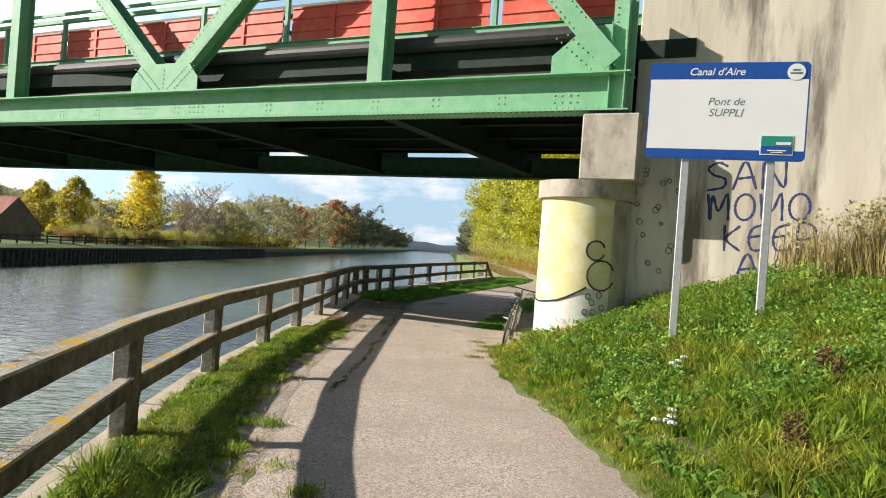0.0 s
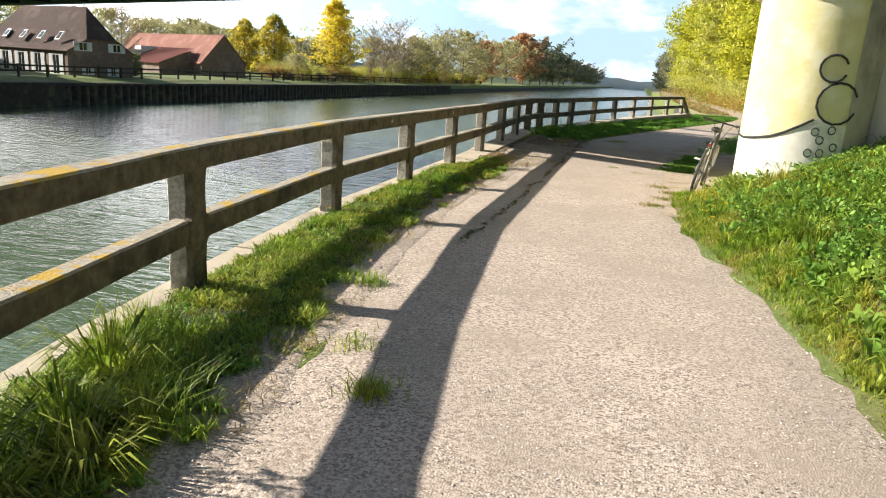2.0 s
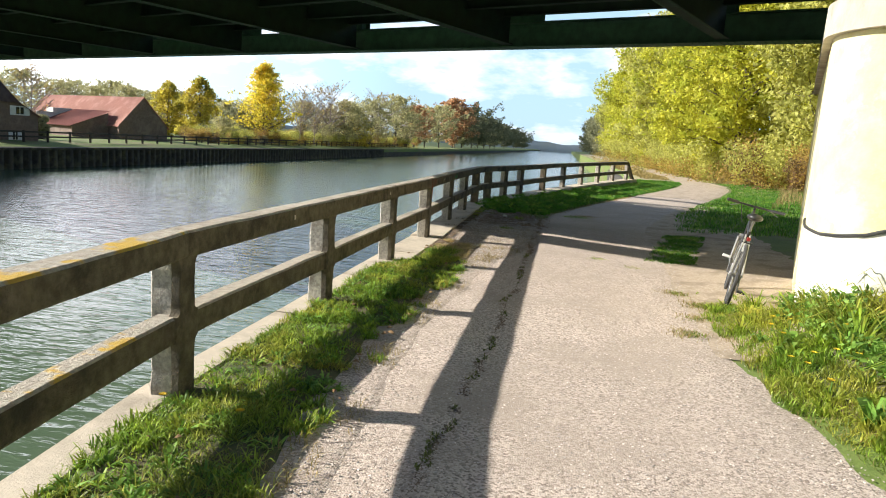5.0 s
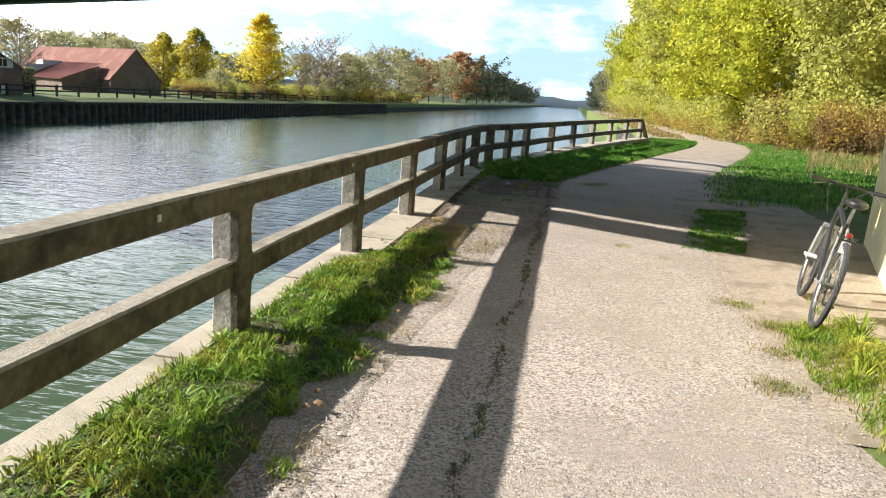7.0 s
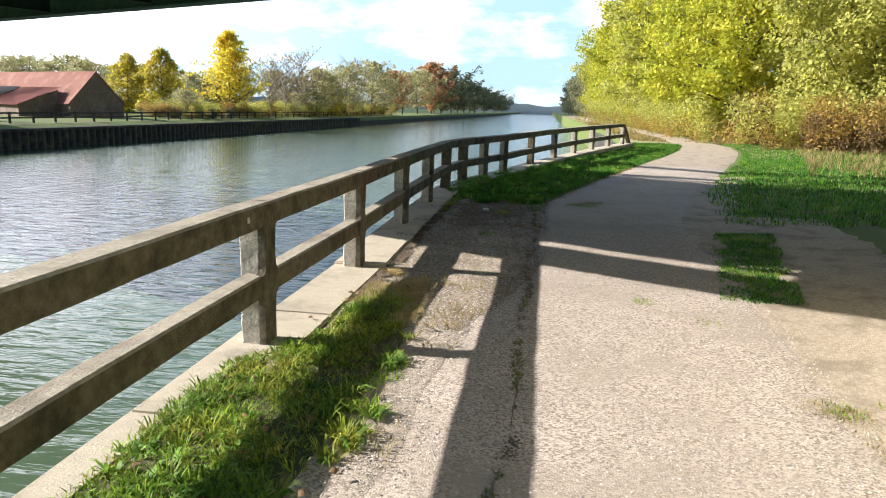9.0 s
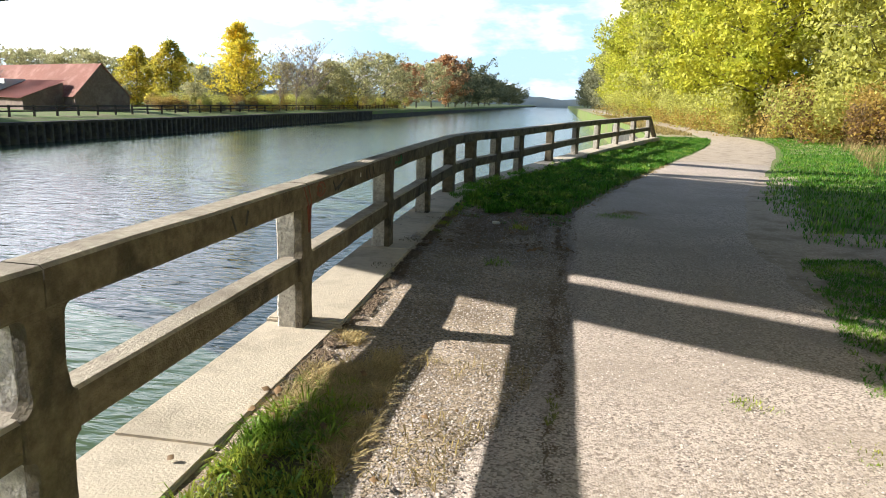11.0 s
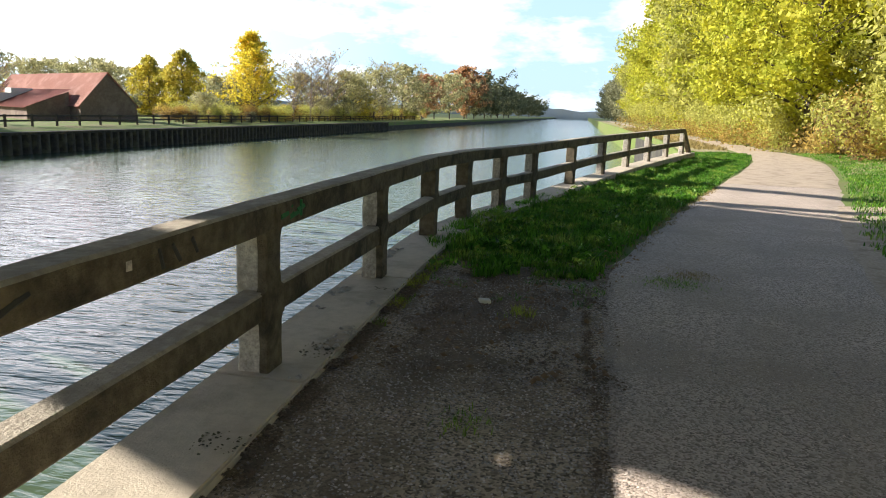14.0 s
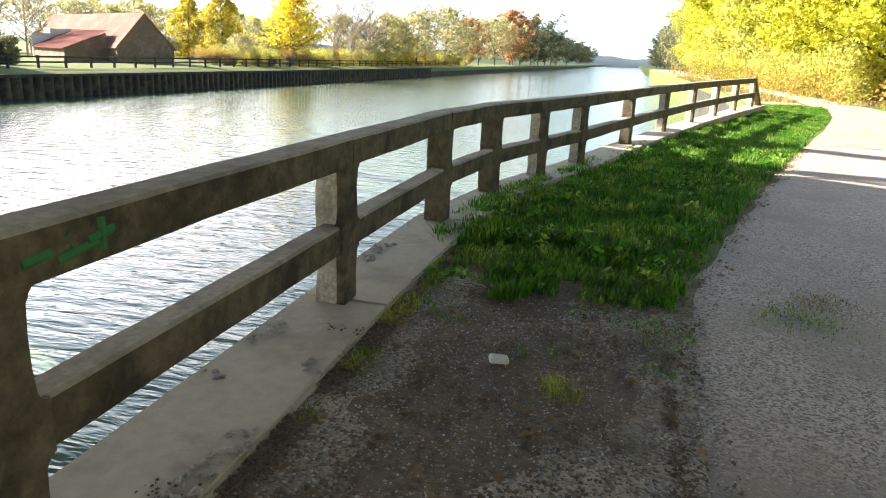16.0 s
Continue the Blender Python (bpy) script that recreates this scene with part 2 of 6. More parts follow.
# ---- mesh helpers ----
def part(name, bm, material, parent=None, label="", smooth=False):
    me = bpy.data.meshes.new(name)
    bm.to_mesh(me)
    bm.free()
    if smooth:
        for f in me.polygons:
            f.use_smooth = True
    me.materials.append(material)
    ob = new(name, me)
    if parent:
        ob.parent = parent
    if label:
        ob["label"] = label
    return ob


def raw(name, V, F, material, parent=None, smooth=False):
    """One mesh object from arrays of corners and faces (all faces with as many corners)."""
    V, F = np.asarray(V, np.float32), np.asarray(F, np.int32)
    me = bpy.data.meshes.new(name)
    me.vertices.add(len(V))
    me.vertices.foreach_set("co", V.ravel())
    k = F.shape[1]
    me.loops.add(F.size)
    me.loops.foreach_set("vertex_index", F.ravel())
    me.polygons.add(len(F))
    me.polygons.foreach_set("loop_start", np.arange(0, F.size, k, dtype=np.int32))
    me.update(calc_edges=True)
    if smooth:
        me.polygons.foreach_set("use_smooth", np.ones(len(F), bool))
    me.materials.append(material)
    ob = new(name, me)
    if parent:
        ob.parent = parent
    return ob


def box(bm, x0, x1, y0, y1, z0, z1, bevel=0.0, m=None):
    vs = [bm.verts.new(v) for v in ((x0, y0, z0), (x1, y0, z0), (x1, y1, z0), (x0, y1, z0), (x0, y0, z1), (x1, y0, z1), (x1, y1, z1), (x0, y1, z1))]
    fs = [bm.faces.new([vs[i] for i in f]) for f in ((3, 2, 1, 0), (4, 5, 6, 7), (0, 1, 5, 4), (1, 2, 6, 5), (2, 3, 7, 6), (3, 0, 4, 7))]
    if m:
        for v in vs:
            v.co = m @ v.co
    if bevel:
        es = list({e for f in fs for e in f.edges})
        bmesh.ops.bevel(bm, geom=es, offset=bevel, segments=1, affect="EDGES")
    return bm


def extrude(prof, a, b, axis="x"):
    """A closed outline of (across, z) drawn out from a to b along x or y."""
    bm = bmesh.new()
    ends = []
    for e in (a, b):
        ends.append([bm.verts.new((e, p, z) if axis == "x" else (p, e, z)) for p, z in prof])
    n = len(prof)
    for i in range(n):
        bm.faces.new((ends[0][i], ends[0][(i + 1) % n], ends[1][(i + 1) % n], ends[1][i]))
    bm.faces.new(ends[0][::-1]), bm.faces.new(ends[1])
    bmesh.ops.recalc_face_normals(bm, faces=bm.faces[:])
    return bm


def i_section(c, z0, z1, w, web, t):
    """Outline of an I beam about c, z0 to z1 high, with flanges w wide and t thick."""
    h, k = w / 2, web / 2
    return [(c - h, z0), (c + h, z0), (c + h, z0 + t), (c + k, z0 + t), (c + k, z1 - t), (c + h, z1 - t), (c + h, z1), (c - h, z1), (c - h, z1 - t), (c - k, z1 - t), (c - k, z0 + t), (c - h, z0 + t)]


def boxes(*rows, bevel=0.0, m=None):
    bm = bmesh.new()
    for r in rows:
        box(bm, *r, bevel=bevel, m=m)
    return bm


def beam(bm, a, b, w, h, bevel=0.0, up=(0, 0, 1)):
    """A box from a to b, w wide and h high."""
    a, b, up = Vector(a), Vector(b), Vector(up)
    d = b - a
    f = d.normalized()
    s = f.cross(up).normalized()
    u = s.cross(f)
    m = Matrix((s, f, u)).transposed().to_4x4()
    m.translation = a
    return box(bm, -w / 2, w / 2, 0, d.length, -h / 2, h / 2, bevel, m)


def tube(bm, pts, radii, n=8, close=True):
    pts = [Vector(p) for p in pts]
    rings = []
    for i, p in enumerate(pts):
        d = (pts[min(i + 1, len(pts) - 1)] - pts[max(i - 1, 0)]).normalized()
        s = d.cross(Vector((0.13, 0.31, 0.94)))
        if s.length < 0.05:
            s = d.cross(Vector((1, 0, 0)))
        s.normalize()
        u = s.cross(d)
        r = radii[i] if isinstance(radii, (list, tuple)) else radii
        r = float(r)
        rings.append([bm.verts.new(p + r * (math.cos(6.2832 * k / n) * s + math.sin(6.2832 * k / n) * u)) for k in range(n)])
    for A, B in zip(rings, rings[1:]):
        for k in range(n):
            bm.faces.new((A[k], A[(k + 1) % n], B[(k + 1) % n], B[k]))
    if close:
        bm.faces.new(rings[0])
        bm.faces.new(rings[-1][::-1])
    return bm


def thing(name, x, y, z, rz=0.0, label="", category="", group="", kind=""):
    ob = new(name)
    ob.empty_display_size = 0.2
    ob.matrix_basis = pose(x, y, z, 0, 0, rz)
    return tagged(ob, label, category, group, kind)


def curve_at(table, y):
    ys = [r[0] for r in table]
    return float(np.interp(y, ys, [r[1] for r in table]))


# ---- plan of the near bank ----
RAIL = [(-8, -0.55), (0, -1.3), (2.2, -1.70), (3.3, -1.93), (4.9, -2.15), (7.9, -2.44), (10.6, -2.455), (13.3, -2.48), (15.8, -2.48), (18.56, -2.555), (21.0, -2.59), (23.35, -2.60), (24.95, -2.44), (26.35, -2.08), (27.75, -1.66), (30.56, -0.99), (33.37, -0.26), (36.2, 0.525), (39.0, 1.375), (41.8, 2.265), (44.6, 3.2), (46, 3.6), (52, 4.6)]   # y, x of the railing's path face
EDGE_L = [(-8, 0.1), (0, -0.45), (4, -1.05), (7.5, -1.42), (10, -1.55), (14, -1.3), (16, -0.75), (20.5, -0.72), (22.1, -0.63), (27.4, 0.76), (42.7, 5.25), (50, 7.0), (60, 7.6), (400, 9.0)]
EDGE_R = [(-8, 3.0), (4.7, 2.22), (7, 1.95), (9.2, 1.5), (12.2, 1.42), (15, 1.6), (18.5, 1.75), (20.4, 1.85), (25.3, 3.0), (26.8, 3.45), (38, 7.0), (46, 9.2), (52, 10.2), (60, 10.4), (400, 11.8)]
WATER_Z = -3.0


def rail_x(y):
    return curve_at(RAIL, y)


def rise(y):
    """The quay edge climbs a little above the path towards the railing's end."""
    return 0.21 * min(1, max(0, (y - 26) / 18.0))


def ground_z(x, y):
    """Level towpath; a grass bank climbs to the abutment and the road."""
    r = curve_at(EDGE_R, y)
    d = x - r
    z = 0.0
    if d > 0:
        near = 1.0 if y < 10.9 else max(0.0, 1 - (y - 10.9) / 1.5)
        z = near * (0.40 * d + 0.10 * min(d, 0.4)) + (1 - near) * 0.04 * d
        z = min(z, 3.4)
        if y > 40:
            z = min(z, 0.5)
    return z + 0.012 * noise.noise((x * 1.7, y * 1.7, 0.0))


# ---- ground: one sheet, with the canal cut into it ----
def quay_x(y):
    return rail_x(y) - 0.30 if y < 51 else 4.0 + min(1.2, (y - 51) * 0.05)


def build_ground():
    ys = list(np.arange(-300, -8, 40)) + list(np.arange(-8, 34, 0.5)) + list(np.arange(34, 90, 2.0)) + list(np.arange(90, 400, 20)) + [500, 700, 1000, 1500, 2500, 4000]
    left = [(-4000, -1.0), (-400, -1.0), (-120, -1.0), (-70, -1.0), (-56, -0.95), (-50, -0.95), (-46.6, -1.15), (-45.05, -1.35), (-45.0, -6.0)]
    offs = [0.0, 0.005, 0.3, 0.6, 1.0, 1.5, 2, 2.5, 3, 3.5, 4, 4.25, 4.5, 4.75, 5, 5.5, 6, 6.5, 7, 8, 9, 10, 12, 14, 17, 20, 26, 40, 80, 300, 1500, 4000]
    V, F = [], []
    for y in ys:
        q = quay_x(y)
        V += [(x, y, z) for x, z in left]
        V.append((q - 0.005, y, -6.0))
        for o in offs:
            x = q + o
            V.append((x, y, (ground_z(x, y) if o > 0.3 else -0.02)))
    n = len(left) + 1 + len(offs)
    for j in range(len(ys) - 1):
        for i in range(n - 1):
            F.append((j * n + i, j * n + i + 1, (j + 1) * n + i + 1, (j + 1) * n + i))
    ob = raw("ground", V, F, FIELD, smooth=False)
    return tagged(ob, "grassy canal banks with bare soil patches", "ground", kind="structure")


build_ground()
ob = raw("water", [(-45.3, -300, WATER_Z), (7, -300, WATER_Z), (7, 4000, WATER_Z), (-45.3, 4000, WATER_Z)], [(0, 1, 2, 3)], WATER)
tagged(ob, "green canal water rippled by the wind", "water", kind="structure")


def ribbon(name, lo, hi, y0, y1, lift, material, step=0.25, across=10, wobble=0.0, seed=0.0):
    """A strip of ground cover between two edges, draped over the ground."""
    V, F = [], []
    ys = np.arange(y0, y1 + 1e-6, step)
    for y in ys:
        a = lo(y) + wobble * noise.noise((seed, y * 1.3, 0)) + wobble * 0.6 * noise.noise((seed, y * 4.1, 3))
        b = hi(y) + wobble * noise.noise((seed + 9, y * 1.3, 0)) + wobble * 0.6 * noise.noise((seed + 9, y * 4.1, 3))
        for i in range(across + 1):
            x = a + (b - a) * i / across
            e = 0.0 if 0 < i < across else -lift * 1.5
            V.append((x, y, max(ground_z(x, y), -0.02) + lift + e))
    n = across + 1
    for j in range(len(ys) - 1):
        for i in range(across):
            F.append((j * n + i, j * n + i + 1, (j + 1) * n + i + 1, (j + 1) * n + i))
    return raw(name, V, F, material, smooth=True)


path = ribbon("path", lambda y: curve_at(EDGE_L, y), lambda y: curve_at(EDGE_R, y), -8, 34, 0.022, GRAVEL, wobble=0.10)
tagged(path, "pale grey chip-sealed towpath with worn edges", "path", kind="structure")
ob = ribbon("path", lambda y: curve_at(EDGE_L, y), lambda y: curve_at(EDGE_R, y), 33.9, 400, 0.03, SAND, step=2.0, wobble=0.15)
tagged(ob, "pale dusty towpath bending away along the canal", "path", kind="structure")
ob = ribbon("verge", lambda y: rail_x(y) + 0.1, lambda y: curve_at(EDGE_L, y) + 0.25, 13.5, 22.5, 0.012, VERGE, wobble=0.1, seed=4)
tagged(ob, "dark loose gravel and dirt beside the railing", "gravel verge", kind="structure")
ob = ribbon("verge", lambda y: curve_at(EDGE_L, y) - 0.45, lambda y: curve_at(EDGE_L, y) + 0.2, -8, 14, 0.012, GRAVEL, wobble=0.12, seed=14)
tagged(ob, "loose gravel edge between grass and path", "gravel verge", kind="structure")
ob = ribbon("dirt_patch", lambda y: curve_at(EDGE_R, y) - 0.5, lambda y: curve_at(EDGE_R, y) + 0.6 + 1.6 * max(0, min(1, (y - 11.5) / 2.5)), 10.2, 21.2, 0.016, SAND, wobble=0.25, seed=7)
tagged(ob, "bare sandy ground beside the path under the bridge", "bare ground", kind="structure")
ob = ribbon("verge", lambda y: quay_x(y) + 0.2, lambda y: curve_at(EDGE_L, y) - 0.1, 53, 400, 0.02, DRYFIELD, step=3, wobble=0.3, seed=51)
tagged(ob, "pale dry grass verge between canal and towpath", "verge", kind="structure")
ob = ribbon("verge", lambda y: curve_at(EDGE_R, y) + 0.1, lambda y: curve_at(EDGE_R, y) + 3.5, 40, 400, 0.02, DRYFIELD, step=3, wobble=0.4, seed=57)
tagged(ob, "pale dry grass verge below the trees", "verge", kind="structure")
ob = ribbon("grass_soil", lambda y: rail_x(y) - 0.12 + 0.42 * min(1, max(0, (y - 12.8) / 0.8)), lambda y: min(curve_at(EDGE_L, y), -1.4 if y > 10 else 9) - 0.15 - 0.5 * max(0, y - 13.7), -8, 14.5, 0.03, SOIL, wobble=0.1, seed=21)
tagged(ob, "dark soil under the grass strip", "soil", kind="structure")
ob = ribbon("dirt_patch", lambda y: -1.75 - 0.45 * math.sin((y - 18.9) * 1.0), lambda y: -1.45 + 0.55 * math.sin((y - 18.9) * 1.0), 18.9, 22.0, 0.014, DIRT, step=0.1, wobble=0.35, seed=31)
tagged(ob, "damp dark dirt with leaf crumbs", "bare ground", kind="structure")
ob = ribbon("grass_soil", lambda y: curve_at(EDGE_R, y) + 0.02, lambda y: curve_at(EDGE_R, y) + 6.8 - max(0, y - 8) * 0.35, -8, 12.2, 0.012, SOIL, across=34, wobble=0.08, seed=63)
tagged(ob, "dark soil under the grass of the bank", "soil", kind="structure")
ob = ribbon("dirt_patch", lambda y: curve_at(EDGE_R, y) - 0.3, lambda y: curve_at(EDGE_R, y) + 0.75, 20.5, 30, 0.014, SAND, wobble=0.2, seed=67)
tagged(ob, "dusty bare edge of the path", "bare ground", kind="structure")
# the split along the path between the two surfacings
def seam_x(y):
    return -0.72 + 0.05 * noise.noise((1.5, y * 1.1, 0)) + 0.035 * noise.noise((1.5, y * 5, 0)) + 0.012 * noise.noise((2.5, y * 17, 0)) - (0.15 * (10 - y) / 4 if y < 10 else 0)


V, F = [], []
for i, y in enumerate(np.arange(6.5, 21.5, 0.035)):
    w = max(0.0004, 0.014 * (noise.noise((7.5, y * 2.3, 0)) + 0.6 * noise.noise((3.5, y * 11, 0)) + 0.1)) * min(1, 0.2 + (y - 6.5) / 4)
    k = len(V)
    V += [(seam_x(y) - w, y, 0.027), (seam_x(y) + w * 0.8, y, 0.027)]
    if i:
        F.append((k - 2, k - 1, k + 1, k))
tagged(raw("path_crack", V, F, DIRT), "broken mossy crack running along the path", "crack", kind="structure")


# ---- quay coping and concrete railing ----
coping = thing("quay_coping", -2.4, 10, 0, 0, "pale concrete coping slabs along the quay edge", "coping", kind="structure")
ys = [-8 + 2.0 * i for i in range(12)] + [15.8, 18.4, 21.0, 23.4, 25.4, 27.6, 30.2, 33, 36, 39, 42, 46.2]
for a, b in zip(ys, ys[1:]):
    r = -0.06 if b <= 12.1 else (0.22 if b < 15.9 else 0.25)
    top = 0.03 if b <= 15.9 else 0.055
    bm = bmesh.new()
    vs = []
    for y in (a + 0.004, b - 0.004):
        x = rail_x(y)
        vs.append([bm.verts.new((p[0] + 2.4, p[1] - 10, p[2])) for p in ((x - 0.32, y, -0.55), (x - 0.32, y, top + rise(y)), (x + r, y, top + rise(y)), (x + r, y, -0.3))])
    A, B = vs
    fs = [bm.faces.new((A[k], A[(k + 1) % 4], B[(k + 1) % 4], B[k])) for k in range(4)]
    bm.faces.new(A[::-1]), bm.faces.new(B)
    bmesh.ops.bevel(bm, geom=list(fs[1].edges), offset=0.014, segments=2, affect="EDGES")
    bmesh.ops.recalc_face_normals(bm, faces=bm.faces[:])
    part("slab", bm, KERB, coping)
V, F = [], []
ys = list(np.arange(-60, 52, 4.0)) + [60, 100, 200, 400, 1000, 3000]
for i, y in enumerate(ys):
    x = quay_x(y) + 0.02
    V += [(x, y, -6), (x, y, -0.5), (x + 0.5, y, -0.5)]
    if i:
        F += [(3 * i - 3, 3 * i - 2, 3 * i + 1, 3 * i), (3 * i - 2, 3 * i - 1, 3 * i + 2, 3 * i + 1)]
tagged(raw("quay_wall", V, F, SHEETP), "dark quay wall dropping to the water", "wall", kind="structure")

POSTS = [-5.5, -2.9, -0.3, 1.92, 4.88, 7.93, 10.6, 13.28, 15.79, 18.56, 21.0, 23.35, 24.95, 26.35, 27.75, 30.56, 33.37, 36.2, 39.0, 41.8, 44.6]
railing = thing("railing", -2.4, 10, 0, 0, "weathered concrete railing with two rails and square posts", "railing")
Rb = Matrix.Translation((-2.4, 10, 0)).inverted()


def rough(bm, seed, k):
    for v in bm.verts:
        v.co += k * noise.noise_vector((v.co.x * 7 + seed * 5, v.co.y * 9, v.co.z * 9))
    return bm


def shaft_shape(seed):
    bm = boxes((-0.19, -0.045, -0.093, 0.093, -0.15, 0.93), bevel=0.012)
    bmesh.ops.subdivide_edges(bm, edges=[e for e in bm.edges if e.calc_length() > 0.5], cuts=9)
    return rough(bm, seed, 0.010)


def facing_shape(seed):
    """The path side of a post, sweeping out in fillets where the bars meet it."""
    R, W = 0.045, 0.095
    half = [(W + 0.008, -0.15), (W + 0.004, 0.08), (W, 0.2)]
    for z, way in ((0.378, -1), (0.542, 1), (0.888, -1)):
        arc = [(W + R - R * math.sin(k * math.pi / 10), z + way * (R - R * math.cos(k * math.pi / 10))) for k in range(6)]
        half += arc[::-1] if way < 0 else arc
        half += [(W, 0.66), (W, 0.75)] if way > 0 else []
    half.append((W, 0.93))
    P = [(a + 0.006 * noise.noise((seed * 3.1, b * 14, 0)), b) for a, b in half] + [(-a + 0.006 * noise.noise((seed * 3.1, b * 14, 5)), b) for a, b in half[::-1]]
    bm = extrude(P, -0.055, 0.003, "x")
    caps = [f for f in bm.faces if len(f.verts) > 8]
    bmesh.ops.bevel(bm, geom=[e for f in caps for e in f.edges if abs(e.verts[0].co.z - e.verts[1].co.z) > 0.02], offset=0.008, segments=1, affect="EDGES")
    bmesh.ops.triangulate(bm, faces=[f for f in bm.faces if len(f.verts) > 4])
    return rough(bm, seed, 0.004)


def mesh_of(bm, material):
    me = bpy.data.meshes.new("post")
    bm.to_mesh(me)
    bm.free()
    me.materials.append(material)
    return me


# path-side facings carry dirt and the shade of that side in one tone
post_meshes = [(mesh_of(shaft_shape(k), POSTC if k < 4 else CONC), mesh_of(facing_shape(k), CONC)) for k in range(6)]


def heading(y):
    return math.atan2(rail_x(y + 0.4) - rail_x(y - 0.4), 0.8)


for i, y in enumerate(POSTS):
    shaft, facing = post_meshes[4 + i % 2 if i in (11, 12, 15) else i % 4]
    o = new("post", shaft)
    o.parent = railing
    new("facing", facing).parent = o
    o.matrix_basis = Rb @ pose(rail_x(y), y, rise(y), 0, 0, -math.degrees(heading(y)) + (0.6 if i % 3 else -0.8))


def rail_bar(a, b, z0, z1, th, inset, seed):
    """One cast bar between two posts, with a slightly uneven skin."""
    bm = bmesh.new()
    n = 10
    rings = []
    for i in range(n + 1):
        y = a + (b - a) * i / n
        x = rail_x(a) + (rail_x(b) - rail_x(a)) * i / n - inset
        c = []
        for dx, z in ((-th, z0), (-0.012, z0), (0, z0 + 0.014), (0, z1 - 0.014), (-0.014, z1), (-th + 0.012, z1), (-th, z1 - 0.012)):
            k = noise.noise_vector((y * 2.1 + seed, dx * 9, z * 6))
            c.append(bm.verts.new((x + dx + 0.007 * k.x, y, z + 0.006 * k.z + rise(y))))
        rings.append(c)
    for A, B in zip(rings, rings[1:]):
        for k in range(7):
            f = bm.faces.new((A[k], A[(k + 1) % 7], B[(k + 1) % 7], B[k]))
            # top faces take the lighter, sunlit tone
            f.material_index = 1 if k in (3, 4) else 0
    bm.faces.new(rings[0]), bm.faces.new(rings[-1][::-1])
    bm.transform(Rb)
    return bm


for i, (a, b) in enumerate(zip(POSTS, POSTS[1:])):
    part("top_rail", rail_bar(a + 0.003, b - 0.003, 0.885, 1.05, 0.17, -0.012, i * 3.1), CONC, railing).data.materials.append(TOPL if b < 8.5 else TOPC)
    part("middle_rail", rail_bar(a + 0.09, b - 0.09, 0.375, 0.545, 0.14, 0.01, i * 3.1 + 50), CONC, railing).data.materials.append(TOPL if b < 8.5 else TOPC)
bm = bmesh.new()
beam(bm, (rail_x(44.6) - 0.08, 44.65, 1.18), (rail_x(44.6) + 0.42, 46.0, 0.2), 0.16, 0.18, 0.01)
bm.transform(Rb)
part("end_brace", bm, CONC, railing)


# ---- abutment: wing wall, bearing block and the round-ended pier wall ----
BR = pose(3.3, 10.55, 0, 0, 0, -25.2)
ob = part("wall_abutment", boxes((0.05, 16, 0.55, 1.2, -1, 7.2), (0.05, 16, 0.50, 1.25, 7.2, 7.5), bevel=0.02), WALLC)
ob.matrix_basis = BR
tagged(ob, "rain-streaked grey concrete wing wall of the bridge", "wall", kind="structure")
ob = part("wall_abutment", boxes((0.3, 1.0, 1.2, 9.9, -1, 5.2), bevel=0.02), WALLC)
ob.matrix_basis = BR
tagged(ob, "grey concrete abutment under the bridge deck", "wall", kind="structure")
ob = part("bearing_block", boxes((-0.66, 0.30, -0.25, 1.4, 3.2, 4.33), bevel=0.03), PIERC)
ob.matrix_basis = BR
tagged(ob, "grey concrete bearing block under the girder end", "wall", kind="structure")


def shade_smooth(ob, limit=35):
    """Smooth shading over gentle bends, creases kept."""
    me = ob.data
    me.polygons.foreach_set("use_smooth", np.ones(len(me.polygons), bool))
    me.set_sharp_from_angle(angle=radians(limit))
    return ob


def stadium(r, length, z0, z1, inner=0.0, n=22):
    bm = bmesh.new()
    P = [(r * math.cos(math.pi + math.pi * i / n), r * math.sin(math.pi + math.pi * i / n)) for i in range(n + 1)] + [(r, length), (-r, length)]
    lo = [bm.verts.new((x, y, z0)) for x, y in P]
    hi = [bm.verts.new((x, y, z1)) for x, y in P]
    k = len(P)
    for i in range(k):
        bm.faces.new((lo[i], lo[(i + 1) % k], hi[(i + 1) % k], hi[i]))
    top = bm.faces.new(hi)
    bm.faces.new(lo[::-1])
    bmesh.ops.bevel(bm, geom=list(top.edges), offset=0.025, segments=2, affect="EDGES")
    return bm


pier = thing("pier", 2.90, 11.30, 0, -17, "round-ended concrete pier painted yellow and white", "bridge pier")
shade_smooth(part("shaft", stadium(0.78, 5.6, -0.5, 2.9, n=40), YELLOW, pier, "yellow painted round shaft"))
shade_smooth(part("capstone", stadium(0.86, 5.7, 2.9, 3.2, n=40), PIERC, pier, "grey projecting capstone"))


def skin(r, a0, a1, zlo, zhi, n=26):
    """A thin coat of paint wrapped round the shaft between two angles."""
    V, F = [], []
    for i in range(n + 1):
        a = a0 + (a1 - a0) * i / n
        V += [(r * math.cos(a), r * math.sin(a), zlo(a)), (r * math.cos(a), r * math.sin(a), zhi(a))]
        if i:
            F.append((2 * i - 2, 2 * i, 2 * i + 1, 2 * i - 1))
    return V, F


LINE = ((-10, 1.17), (8, 1.11), (34, 1.075), (50, 1.09), (67, 1.13), (80, 1.20), (94, 1.31), (106, 1.42), (125, 1.34), (150, 1.30), (180, 1.30))


def line_z(a):
    """Height of the sprayed line, which parts the yellow from the white."""
    return curve_at(LINE, (a / math.pi - 1) * 180)


V, F = skin(0.785, math.pi, math.pi * 2, lambda a: -0.4, line_z)
raw("lower_paint", V, F, WHITEP, pier, smooth=True)["label"] = "white painted foot"
